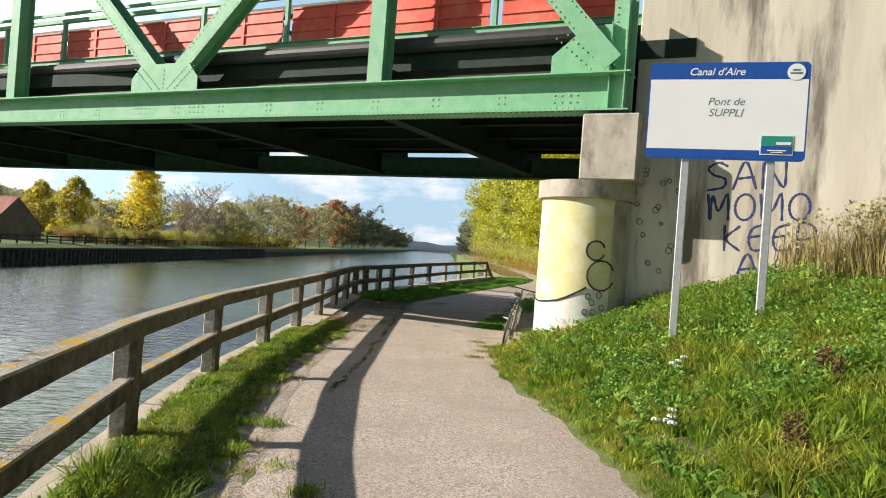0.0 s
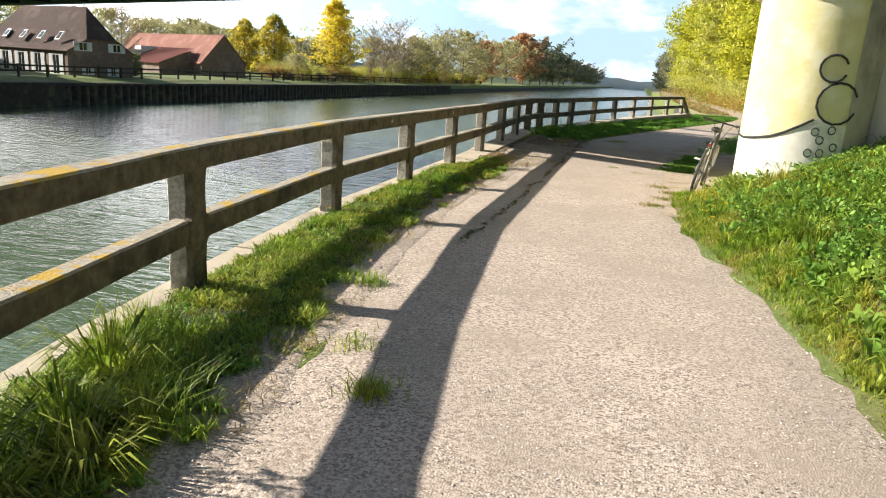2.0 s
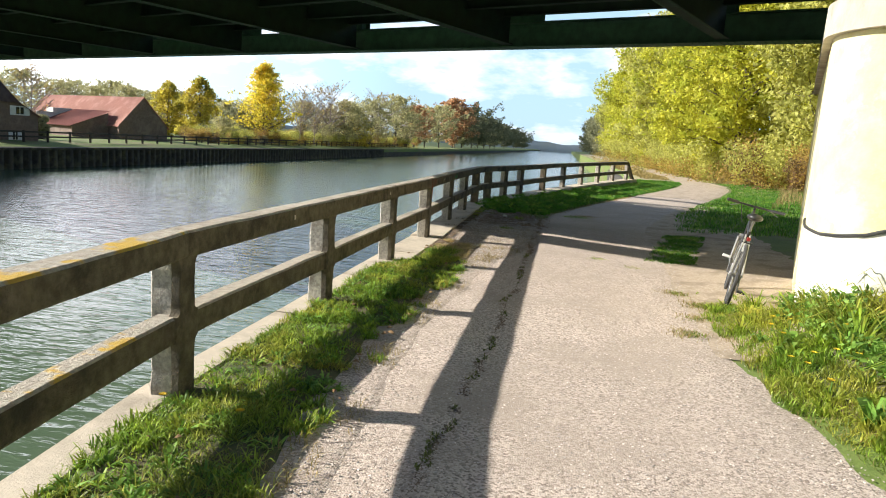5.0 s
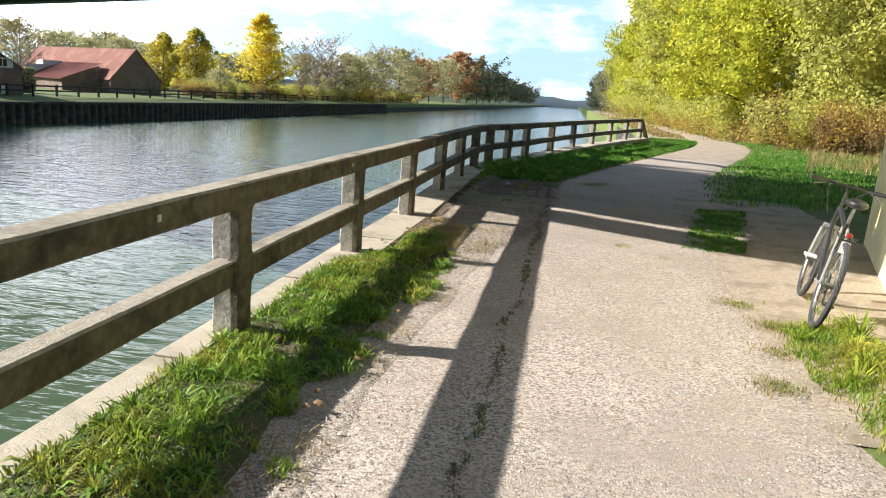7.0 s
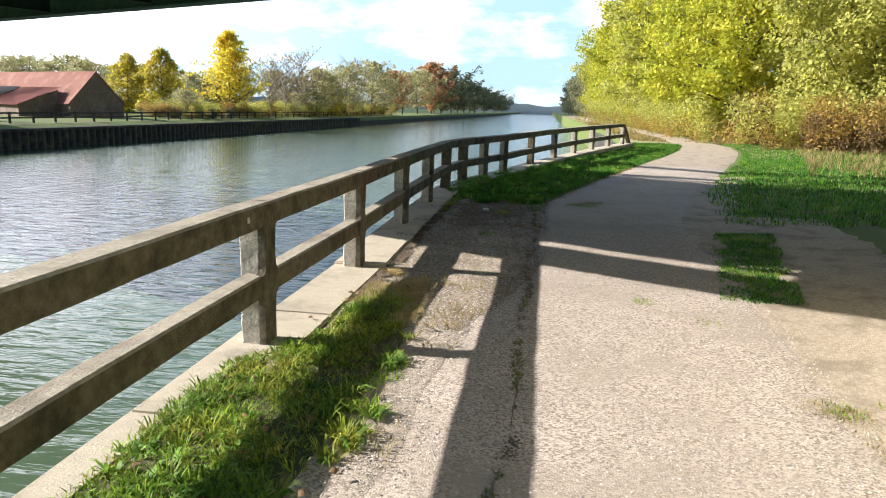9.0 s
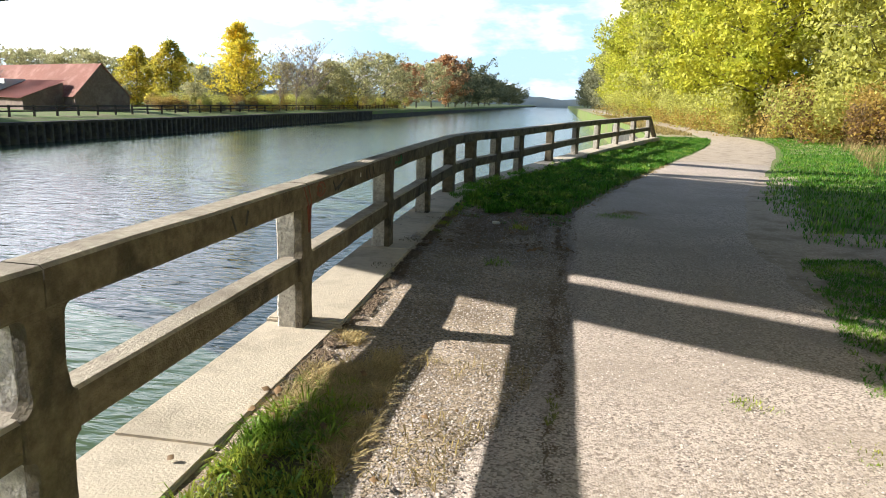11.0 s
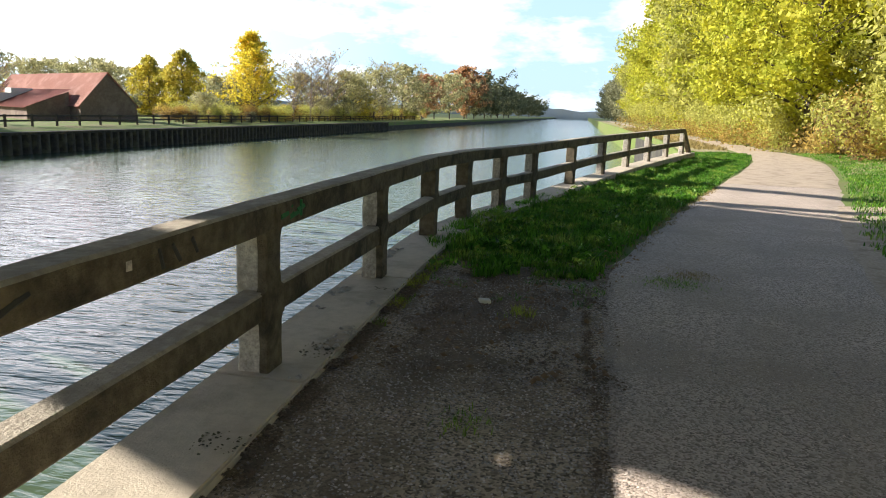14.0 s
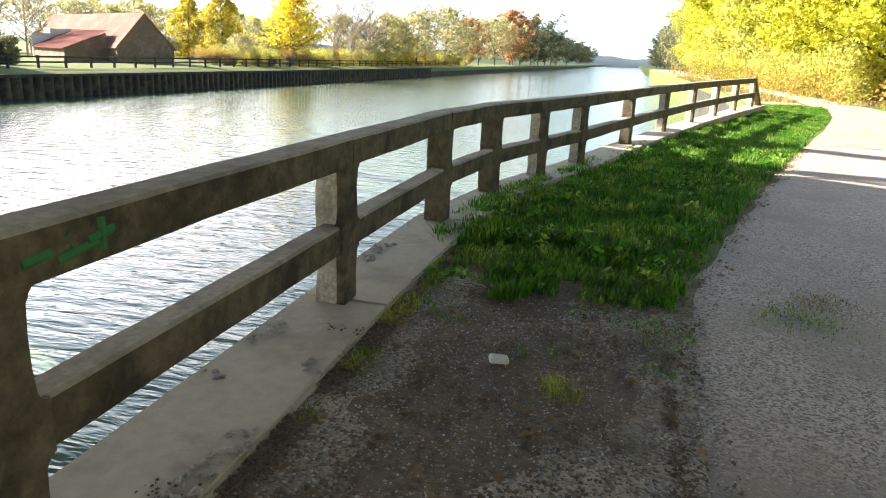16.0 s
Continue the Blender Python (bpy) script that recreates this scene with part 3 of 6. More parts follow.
V, F = skin(0.788, math.pi * 1.74, math.pi * 2.0, lambda a: -0.4, lambda a: 2.89)
raw("bare_strip", V, F, PIERC, pier, smooth=True)["label"] = "bare stained concrete strip"


def on_shaft(a, z, r=0.792):
    return (r * math.cos(a), r * math.sin(a), z)


A = lambda d: math.pi * (1 + d / 180)
bm = bmesh.new()
tube(bm, [on_shaft(A(-8 + 3 * i), line_z(A(-8 + 3 * i))) for i in range(38)], 0.016, 6)
for c, cz, rr in ((121, 1.60, 0.255), (112, 2.02, 0.165)):
    tube(bm, [on_shaft(A(c + math.degrees(rr / 0.79) * math.cos(0.4 + 0.42 * i)), cz + rr * math.sin(0.4 + 0.42 * i)) for i in range(14)], 0.014, 6)
for c, cz in ((111, 1.14), (103, 0.97), (113, 0.98), (120, 1.27), (124, 1.06), (106, 1.24)):
    tube(bm, [on_shaft(A(c + 3.2 * math.cos(k)), cz + 0.05 * math.sin(k)) for k in np.linspace(0, 6.0, 13)], 0.007, 5)
part("spray_outline", bm, BLACKP, pier, "black sprayed outline drawing")


# ---- riveted steel truss bridge ----
bridge = new("bridge")
bridge.matrix_basis = BR
tagged(bridge, "green riveted steel truss road bridge with red parapets", "bridge")
NODES = [-0.2, -4.9, -10.6, -16.3, -22.0, -27.7, -33.4, -39.1, -44.8, -50.5, -56.2, -61.9, -67.6, -73.3]
X0, X1, WIDE = 0.1, -75.0, 10.0
TOP = 10.6


def rivets(name, spots, axis, parent, material):
    """Domed rivet heads, joined; axis is the way they face."""
    V, F = [], []
    ax = Vector(axis)
    s = ax.orthogonal().normalized()
    u = ax.cross(s)
    for p in spots:
        p, k = Vector(p), len(V)
        for j in range(6):
            V.append(tuple(p + 0.020 * (math.cos(j * 1.0472) * s + math.sin(j * 1.0472) * u)))
        for j in range(6):
            V.append(tuple(p + 0.012 * (math.cos(j * 1.0472) * s + math.sin(j * 1.0472) * u) + 0.012 * ax))
        for j in range(6):
            F.append((k + j, k + (j + 1) % 6, k + 6 + (j + 1) % 6, k + 6 + j))
        F += [(k + 6, k + 7, k + 8, k + 9), (k + 6, k + 9, k + 10, k + 11)]
    ob = raw(name, V, F, material, parent)
    ob["kind"] = "stuff"
    return ob


def truss(y, out):
    """One main girder; out is -1 on the side that faces the walker first."""
    # the far girder's shade is put into a darker green
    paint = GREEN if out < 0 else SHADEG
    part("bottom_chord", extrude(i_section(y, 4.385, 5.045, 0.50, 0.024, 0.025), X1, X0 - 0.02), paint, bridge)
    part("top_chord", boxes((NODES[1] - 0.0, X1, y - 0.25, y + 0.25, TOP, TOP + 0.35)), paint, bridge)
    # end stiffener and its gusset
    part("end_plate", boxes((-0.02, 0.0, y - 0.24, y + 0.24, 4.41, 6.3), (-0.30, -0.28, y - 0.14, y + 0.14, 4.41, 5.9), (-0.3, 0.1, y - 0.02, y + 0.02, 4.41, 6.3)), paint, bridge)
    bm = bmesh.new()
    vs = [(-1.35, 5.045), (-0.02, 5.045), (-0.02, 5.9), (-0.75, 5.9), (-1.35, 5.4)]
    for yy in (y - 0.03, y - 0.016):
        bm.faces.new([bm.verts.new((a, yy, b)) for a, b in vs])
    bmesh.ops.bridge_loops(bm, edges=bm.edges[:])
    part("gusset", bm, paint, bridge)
    spots = []
    for i, x in enumerate(NODES):
        if i % 2 == 1:
            part("vertical", boxes((x - 0.17, x + 0.17, y - 0.20, y - 0.18, 5.045, TOP), (x - 0.17, x + 0.17, y + 0.18, y + 0.20, 5.045, TOP), (x - 0.012, x + 0.012, y - 0.18, y + 0.18, 5.045, TOP), ), paint, bridge)
        elif i:
            bm = bmesh.new()
            vs = [(x - 1.05, 5.045), (x + 1.05, 5.045), (x + 1.05, 5.35), (x + 0.75, 5.68), (x - 0.75, 5.68), (x - 1.05, 5.35)]
            for yy in (y - 0.235, y - 0.215):
                bm.faces.new([bm.verts.new((a, yy, b)) for a, b in vs])
            bmesh.ops.bridge_loops(bm, edges=bm.edges[:])
            part("gusset", bm, paint, bridge)
    for i in range(len(NODES) - 1):
        a, b = (NODES[i], NODES[i + 1]) if i % 2 == 0 else (NODES[i + 1], NODES[i])
        lo, hi = Vector((a, y, 5.15)), Vector((b, y, TOP))
        bm = bmesh.new()
        d = (hi - lo).normalized()
        for off in (-0.2, 0.2):
            beam(bm, lo + Vector((0, off, 0)) + d * 0.05, hi + Vector((0, off, 0)), 0.02, 0.36, up=(d.z, 0, -d.x))
        beam(bm, lo, hi, 0.38, 0.02, up=(d.z, 0, -d.x))
        part("diagonal", bm, paint, bridge)
        # lacing plates inside the diagonal
        if out < 0 and i < 4:
            s = Vector((d.z, 0, -d.x))
            L = (hi - lo).length
            for k in range(int(L / 0.13)):
                p = lo + d * (0.35 + 0.13 * k)
                if p.z > 5.9 and p.z < 9:
                    for q in (-0.13, 0.13):
                        spots.append(tuple(p + s * q + Vector((0, -0.211, 0))))
    if out < 0:
        # chord rivets along the bottom angle, at splices and nodes
        for k in range(int(30 / 0.105)):
            spots.append((X0 - 0.05 - 0.105 * k, y - 0.013, 4.47))
        for k in range(15):
            x = -0.9 - 1.35 * k
            for dx in (-0.06, 0.06):
                for z in (4.58, 4.70, 4.82, 4.94):
                    spots.append((x + dx, y - 0.013, z))
        for i, x in enumerate(NODES[:5]):
            if i % 2 == 0:
                for e in (-0.85, 0.85) if i else (-0.85,):
                    for dx in (-0.2, -0.07, 0.07, 0.2):
                        for z in (4.58, 4.70, 4.82, 4.94):
                            spots.append((x + e + dx, y - 0.013, z))
                for k in range(9):
                    for s in (-1, 1) if i else ():
                        for q in (-0.12, 0.12):
                            spots.append((x + s * (0.25 + 0.07 * k) + q, y - 0.236, 5.1 + 0.06 * k))
                for k in range(5 if i else 0):
                    spots.append((x, y - 0.236, 5.12 + 0.1 * k))
        for z in np.arange(4.5, 6.3, 0.12):
            spots += [(-0.06, y - 0.026, z), (-0.24, y - 0.026, z)]
        for k in range(8):
            spots += [(-0.45 - 0.09 * k, y - 0.032, 5.2 + 0.08 * k), (-0.65 - 0.09 * k, y - 0.032, 5.15 + 0.08 * k)]
        rivets("rivets", spots, (0, -1, 0), bridge, paint)
        down = [(X0 - 0.1 - 0.11 * k, y + dy, 4.384) for k in range(300) for dy in (-0.2, 0.2)]
        rivets("rivets", down, (0, 0, -1), bridge, UNDER)
    else:
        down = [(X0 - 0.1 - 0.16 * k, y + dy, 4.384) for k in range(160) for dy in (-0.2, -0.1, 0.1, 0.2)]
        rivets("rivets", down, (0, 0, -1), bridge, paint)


truss(0.0, -1)
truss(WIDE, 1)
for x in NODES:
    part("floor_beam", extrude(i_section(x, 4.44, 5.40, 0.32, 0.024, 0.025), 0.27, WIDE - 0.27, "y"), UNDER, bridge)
    # rivets coloured lighter than the beam to stand in for their glint
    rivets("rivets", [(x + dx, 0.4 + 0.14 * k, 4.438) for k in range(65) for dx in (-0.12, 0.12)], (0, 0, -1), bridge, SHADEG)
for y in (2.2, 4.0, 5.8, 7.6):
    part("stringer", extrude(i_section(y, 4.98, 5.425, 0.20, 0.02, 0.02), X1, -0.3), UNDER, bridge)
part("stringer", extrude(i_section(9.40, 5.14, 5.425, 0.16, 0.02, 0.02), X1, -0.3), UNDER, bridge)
bm = bmesh.new()
# near edge widened past x = -12.2, unseen, to block sun through the gap
plan = [(1.0, 0.52), (-12.2, 0.52), (-15.2, 0.27), (X1, 0.27), (X1, 9.52), (1.0, 9.52)]
lo, hi = [bm.verts.new((x, y, 5.43)) for x, y in plan], [bm.verts.new((x, y, 5.75)) for x, y in plan]
for i in range(6):
    bm.faces.new((lo[i], lo[(i + 1) % 6], hi[(i + 1) % 6], hi[i]))
bm.faces.new(lo[::-1]), bm.faces.new(hi)
bmesh.ops.recalc_face_normals(bm, faces=bm.faces[:])
part("deck", bm, UNDER, bridge, "dark deck slab with shade in its paint")
part("road_surface", boxes((X1, 14, 1.6, 8.3, 5.754, 5.80)), ASPH, bridge)
for y, s in ((0.72, -1), (9.22, 1)):
    part("edge_beam", boxes((X1, 0.2, y - 0.06, y + 0.06, 6.08, 6.26), (X1, 0.2, y - 0.10, y + 0.10, 6.26, 6.275)), GREEN, bridge)
    part("handrail", boxes((X1, 0.2, y - 0.05, y + 0.05, 7.30, 7.40), (X1, 0.2, y - 0.03, y + 0.03, 7.52, 7.60)), GREEN, bridge)
    for k in range(29):
        x = -0.35 - 2.55 * k
        part("parapet_panel", boxes((x - 2.30, x - 0.02, y - 0.01, y + 0.01, 6.275, 7.05), (x - 2.30, x - 0.02, y - 0.035, y - 0.01, 6.50, 6.54), (x - 2.30, x - 0.02, y - 0.035, y - 0.01, 6.78, 6.82), (x - 2.30, x - 0.02, y - 0.035, y - 0.01, 7.02, 7.06), (x - 1.2, x - 1.12, y - 0.04, y - 0.01, 6.28, 7.05)), RED, bridge)
        part("parapet_post", boxes((x + 0.06, x + 0.14, y - 0.05, y + 0.05, 6.275, 7.30)), GREEN, bridge)
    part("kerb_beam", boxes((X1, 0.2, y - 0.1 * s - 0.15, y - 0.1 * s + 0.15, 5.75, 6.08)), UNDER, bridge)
bm = bmesh.new()
tube(bm, [(X1, 0.42, 5.92), (-0.32, 0.42, 5.92)], 0.15, 12)
part("pipe", bm, PIPE, bridge, "black service pipe")
bm = bmesh.new()
# height chosen so its shadow trims the sun stripe on the path
tube(bm, [(X1, 0.50, 5.20), (-0.32, 0.50, 5.20)], 0.09, 10)
part("pipe", bm, PIPE, bridge, "black service pipe")
# far abutment across the canal
ob = part("wall_abutment", boxes((-79, -74, -0.8, 10.8, -3.5, 4.38), (-98, -77, -0.8, 10.8, -3.5, 5.7), bevel=0.03), PIERC)
ob.matrix_basis = BR
tagged(ob, "grey concrete abutment on the far bank", "wall", kind="structure")


# ---- road embankment behind the wing wall ----
ob = part("embankment", boxes((1.2, 40, 1.2, 9.9, -1, 5.74)), FIELD)
ob.matrix_basis = BR
tagged(ob, "grass-covered road embankment behind the abutment", "embankment", kind="structure")


# ---- canal sign on two posts ----
sign = thing("canal_sign", 3.0, 8.1, 0, -17, "white and blue canal sign on two galvanised posts", "sign")
SW, S0, S1 = 1.93, 3.27, 4.53
def plate(x0, x1, z0, z1, y0, y1, r):
    """An upright plate with rounded corners."""
    P = [(cx + r * math.cos(a0 + k * math.pi / 12), cz + r * math.sin(a0 + k * math.pi / 12)) for cx, cz, a0 in ((x1 - r, z1 - r, 0), (x0 + r, z1 - r, math.pi / 2), (x0 + r, z0 + r, math.pi), (x1 - r, z0 + r, math.pi * 1.5)) for k in range(7)]
    return extrude(P, y0, y1, "y")


part("panel", plate(0, SW, S0, S1, -0.012, 0.012, 0.06), SIGNB, sign, "blue edged panel")
part("white_field", plate(0.018, SW - 0.018, S0 + 0.13, S1 - 0.22, -0.0145, -0.0125, 0.004), SIGNW, sign, "white field")
part("header_band", boxes((0.06, SW - 0.06, -0.0145, -0.0125, S1 - 0.215, S1 - 0.020)), SIGNB, sign, "blue band")
part("footer_band", boxes((0.06, SW - 0.06, -0.0145, -0.0125, S0 + 0.02, S0 + 0.126)), SIGNB, sign, "blue band")
part("badge", boxes((SW - 0.53, SW - 0.14, -0.021, -0.017, S0 + 0.075, S0 + 0.33)), SIGNW, sign, "white badge frame")
part("badge_field", boxes((SW - 0.515, SW - 0.155, -0.0255, -0.0215, S0 + 0.19, S0 + 0.315)), SIGNG, sign, "green badge field")
part("badge_field", boxes((SW - 0.515, SW - 0.155, -0.0255, -0.0215, S0 + 0.09, S0 + 0.186)), SIGNB, sign, "blue badge field")
part("badge_mark", boxes((SW - 0.34, SW - 0.17, -0.030, -0.026, S0 + 0.205, S0 + 0.24), (SW - 0.44, SW - 0.22, -0.030, -0.026, S0 + 0.125, S0 + 0.138), (SW - 0.40, SW - 0.26, -0.030, -0.026, S0 + 0.105, S0 + 0.115)), SIGNW, sign, "white bars")
bm = bmesh.new()
bmesh.ops.create_cone(bm, cap_ends=True, segments=24, radius1=0.105, radius2=0.105, depth=0.004, matrix=pose(SW - 0.165, -0.019, S1 - 0.13, 90, 0, 0))
part("round_emblem", bm, SIGNW, sign, "round white emblem")
part("emblem_mark", boxes((SW - 0.21, SW - 0.12, -0.0255, -0.0215, S1 - 0.115, S1 - 0.095), (SW - 0.235, SW - 0.095, -0.0255, -0.0215, S1 - 0.155, S1 - 0.135)), LETTER, sign, "grey bars")


def words(text, x, z, size, material, parent, y=-0.0152, lean=0.25, bold=0.004, name="lettering"):
    cu = bpy.data.curves.new(name, "FONT")
    cu.body, cu.size, cu.align_x, cu.shear, cu.offset, cu.extrude = text, size, "CENTER", lean, bold, 0.001
    ob = new(name, cu)
    ob.data.materials.append(material)
    ob.parent = parent
    ob.matrix_basis = pose(x, y, z, 90, 0, 0)
    return ob


words("Canal d'Aire", SW * 0.43, S1 - 0.165, 0.135, SIGNW, sign, bold=0.0015)
words("Pont de", SW * 0.5, S1 - 0.555, 0.142, LETTER, sign, bold=0.0)
words("SUPPLI", SW * 0.5, S1 - 0.70, 0.142, LETTER, sign, bold=0.0)
for x, zb in ((0.52, 0.4), (1.55, 0.7)):
    part("post", boxes((x - 0.05, x + 0.05, 0.014, 0.074, zb, S1 - 0.1), bevel=0.008), GALV, sign)
    for z in (S0 + 0.2, S1 - 0.3):
        part("clamp", boxes((x - 0.07, x + 0.07, 0.012, 0.03, z, z + 0.05)), GALV, sign)

# sprayed letters and bolt holes on the wing wall
graf = new("graffiti")
graf.matrix_basis = BR
tagged(graf, "blue sprayed lettering on the concrete wall", "graffiti")
STROKES = {"S": [[(0.9, 0.85), (0.5, 1.0), (0.1, 0.8), (0.35, 0.55), (0.8, 0.4), (0.75, 0.1), (0.1, 0.0)]], "A": [[(0.0, 0.0), (0.45, 1.0), (0.95, 0.0)], [(0.2, 0.4), (0.85, 0.45)]],
           "N": [[(0.05, 0.0), (0.1, 1.0), (0.85, 0.05), (0.9, 1.05)]], "M": [[(0.0, 1.0), (0.15, 0.0), (0.2, 0.95), (0.5, 0.35), (0.85, 1.0), (0.95, 0.0)]],
           "O": [[(0.5 + 0.42 * math.cos(0.6 * k), 0.5 + 0.48 * math.sin(0.6 * k)) for k in range(12)]], "K": [[(0.1, 0.95), (0.15, 0.0)], [(0.85, 0.9), (0.2, 0.45), (0.9, 0.0)]],
           "E": [[(0.85, 0.95), (0.3, 0.8), (0.15, 0.4), (0.35, 0.05), (0.85, 0.05)], [(0.15, 0.5), (0.7, 0.55)]], "P": [[(0.15, -0.1), (0.15, 0.95), (0.8, 0.85), (0.85, 0.5), (0.15, 0.4)]]}
for text, x0, z0, w, h, tilt in (("SAN", 1.30, 3.16, 0.43, 0.46, 0.05), ("MOMO", 1.36, 2.66, 0.40, 0.44, 0.04), ("KEEP", 1.62, 2.16, 0.36, 0.46, 0.06), ("A", 1.86, 1.70, 0.42, 0.42, 0.1)):
    for k, ch in enumerate(text):
        bm = bmesh.new()
        for st in STROKES[ch]:
            Q = [Vector((x0 + w * (k + 0.88 * a), 0.0, z0 + h * b + tilt * (k + a) * w)) for a, b in st]
            Q = [Q[0] * 2 - Q[1]] + Q + [Q[-1] * 2 - Q[-2]]
            line = []
            for q0, q1, q2, q3 in zip(Q, Q[1:], Q[2:], Q[3:]):
                for f in (0, 0.2, 0.4, 0.6, 0.8):
                    line.append(0.5 * (2 * q1 + (q2 - q0) * f + (2 * q0 - 5 * q1 + 4 * q2 - q3) * f * f + (3 * q1 - q0 - 3 * q2 + q3) * f ** 3))
            tube(bm, line + [Q[-2]], [0.021 + 0.006 * math.sin(2.3 * i) for i in range(len(line) + 1)], 8)
        bm.transform(Matrix.Translation((0, 0.549, 0)) @ Matrix.Diagonal((1, 0.12, 1, 1)))
        part("sprayed_letter", bm, SPRAY, graf)
random.seed(3)
for k in range(18):
    x, z = random.uniform(0.15, 0.95), random.uniform(1.0, 3.5)
    bm = bmesh.new()
    r = random.uniform(0.025, 0.055)
    tube(bm, [(x + r * math.cos(0.7 * i), 0.545, z + r * math.sin(0.7 * i)) for i in range(10)], 0.007, 5)
    o = part("bolt_ring", bm, BLACKP, graf)


# ---- far bank: sheet piling, fence ----
V, F = [], []
prof = [(0, 0), (0.22, 0.0), (0.34, 0.42), (0.88, 0.42), (1.0, 0.0)]
ys = []
for k in range(230):
    for dy, dx in prof[:-1]:
        ys.append((-60 + 1.0 * k + dy, dx))
for i, (y, dx) in enumerate(ys):
    V += [(-45.05 + dx, y, -6), (-45.05 + dx, y, -1.45)]
    if i:
        F.append((2 * i - 2, 2 * i, 2 * i + 1, 2 * i - 1))
tagged(raw("sheet_piling", V, F, SHEETP), "dark rusty sheet-pile bank across the canal", "bank wall", kind="structure")
ob = part("capping_beam", boxes((-45.5, -44.55, -60, 170, -1.45, -1.22), (-45.2, -44.7, 170, 1500, -3.4, -2.0)), SHEETP)
tagged(ob, "dark capping beam along the far bank", "bank wall", kind="structure")
ob = part("far_quay", boxes((-46.5, -44.3, -60, 48, -3.4, -1.18), bevel=0.03), SHEETP)
tagged(ob, "dark weathered quay block on the far bank", "bank wall", kind="structure")
fence = thing("fence", -49, 20, -1.0, 0, "dark wooden post-and-rail fence along the far bank", "fence")
for k in range(75):
    part("post", boxes((-0.08, 0.08, 3.0 * k - 20.08, 3.0 * k - 19.92, -0.1, 1.05)), DARKWOOD, fence)
part("rail", boxes((-0.05, 0.05, -20, 202, 0.85, 1.0)), DARKWOOD, fence)
part("rail", boxes((-0.05, 0.05, -20, 202, 0.42, 0.56)), DARKWOOD, fence)


# ---- trees ----
def leaf_cloud(C, R, n, size, rng, flat=1.0):
    """n small leaf quads about the centres C with spreads R."""
    idx = rng.integers(0, len(C), n)
    d = rng.normal(size=(n, 3))
    d /= np.linalg.norm(d, axis=1)[:, None]
    r = rng.random(n) ** 0.45
    P = C[idx] + d * (r * R[idx])[:, None] * np.array([1, 1, flat])
    a = rng.normal(size=(n, 3))
    a /= np.linalg.norm(a, axis=1)[:, None]
    b = np.cross(a, rng.normal(size=(n, 3)))
    b /= np.linalg.norm(b, axis=1)[:, None]
    s = size * rng.uniform(0.6, 1.3, n)[:, None]
    V = np.stack([P - a * s, P + b * s * 0.55, P + a * s, P - b * s * 0.55], 1).reshape(-1, 3)
    F = np.arange(4 * n).reshape(n, 4)
    return V, F


def tree_parts(seed, h, spread, base, limbs, leaves, size, bare=False, clump=0.16, weep=0.0, cone=0.0, twigs=6):
    """Trunk with limbs and twigs, and a crown of single leaves hung about them."""
    rng = np.random.default_rng(seed)
    bm = bmesh.new()
    lean = rng.normal(0, 0.02, 2)
    trunk = [Vector((lean[0] * h * t + 0.12 * math.sin(3 * t + seed), lean[1] * h * t, h * 0.92 * t)) for t in np.linspace(0, 1, 9)]
    r0 = 0.016 * h
    tube(bm, [trunk[0] - Vector((0, 0, 0.3))] + trunk, [r0 * 1.35] + [r0 * (1 - 0.93 * t) for t in np.linspace(0, 1, 9)], 7)
    C, R = [], []
    for i in range(limbs):
        t = base + (0.97 - base) * (i + rng.random()) / limbs
        k = min(7, int(t * 8))
        p = trunk[k].lerp(trunk[k + 1], t * 8 - k)
        az = i * 2.4 + rng.normal(0, 0.4)
        prof = math.sin(math.pi * min(1, (t - base) / (1 - base) * 0.8 + 0.2)) ** 0.7 if not cone else max(0.12, 1 - (t - base) / (1 - base)) ** cone
        L = spread * prof * rng.uniform(0.7, 1.15)
        up = rng.uniform(0.25, 0.7) + (0.5 if bare else 0.0)
        pts = [p]
        for s in range(1, 5):
            f = s / 4
            pts.append(p + Vector((math.cos(az) * L * f, math.sin(az) * L * f, L * (up * f - weep * f * f))) + Vector(rng.normal(0, 0.05 * L, 3)) * f)
        rr = r0 * 0.42 * (1.1 - t)
        tube(bm, pts, [rr, rr * 0.8, rr * 0.55, rr * 0.35, rr * 0.12], 5)
        for s in range(1, 5):
            C.append(pts[s]), R.append(clump * h * rng.uniform(0.45, 1.0))
            for w in range(twigs if bare else 2):
                a2 = az + rng.normal(0, 1.0)
                l2 = L * rng.uniform(0.2, 0.5)
                q = pts[s] + Vector((math.cos(a2) * l2, math.sin(a2) * l2, l2 * (0.9 if bare else rng.uniform(0.0, 0.6)) - weep * l2 * 1.4))
                m = pts[s].lerp(q, 0.5) + Vector(rng.normal(0, 0.05 * l2, 3))
                tube(bm, [pts[s], m, q], [rr * 0.32, rr * 0.22, rr * 0.08], 3, False)
                C.append(q), R.append(clump * h * rng.uniform(0.3, 0.75))
    C.append(trunk[-1]), R.append(clump * h * 0.6)
    V, F = leaf_cloud(np.array([tuple(c) for c in C]), np.array(R), leaves, size, rng, 0.85)
    return bm, V, F


def tree(name, label, x, y, z, leafm, seed, h, spread, base, limbs, leaves, size, group="", barkm=None, rz=0.0, **kw):
    t = thing(name, x, y, z, rz, label, "tree", group)
    bm, V, F = tree_parts(seed, h, spread, base, limbs, leaves, size, **kw)
    part("trunk", bm, barkm or BARK, t)
    ob = raw("crown", V, F, leafm, t)
    return t


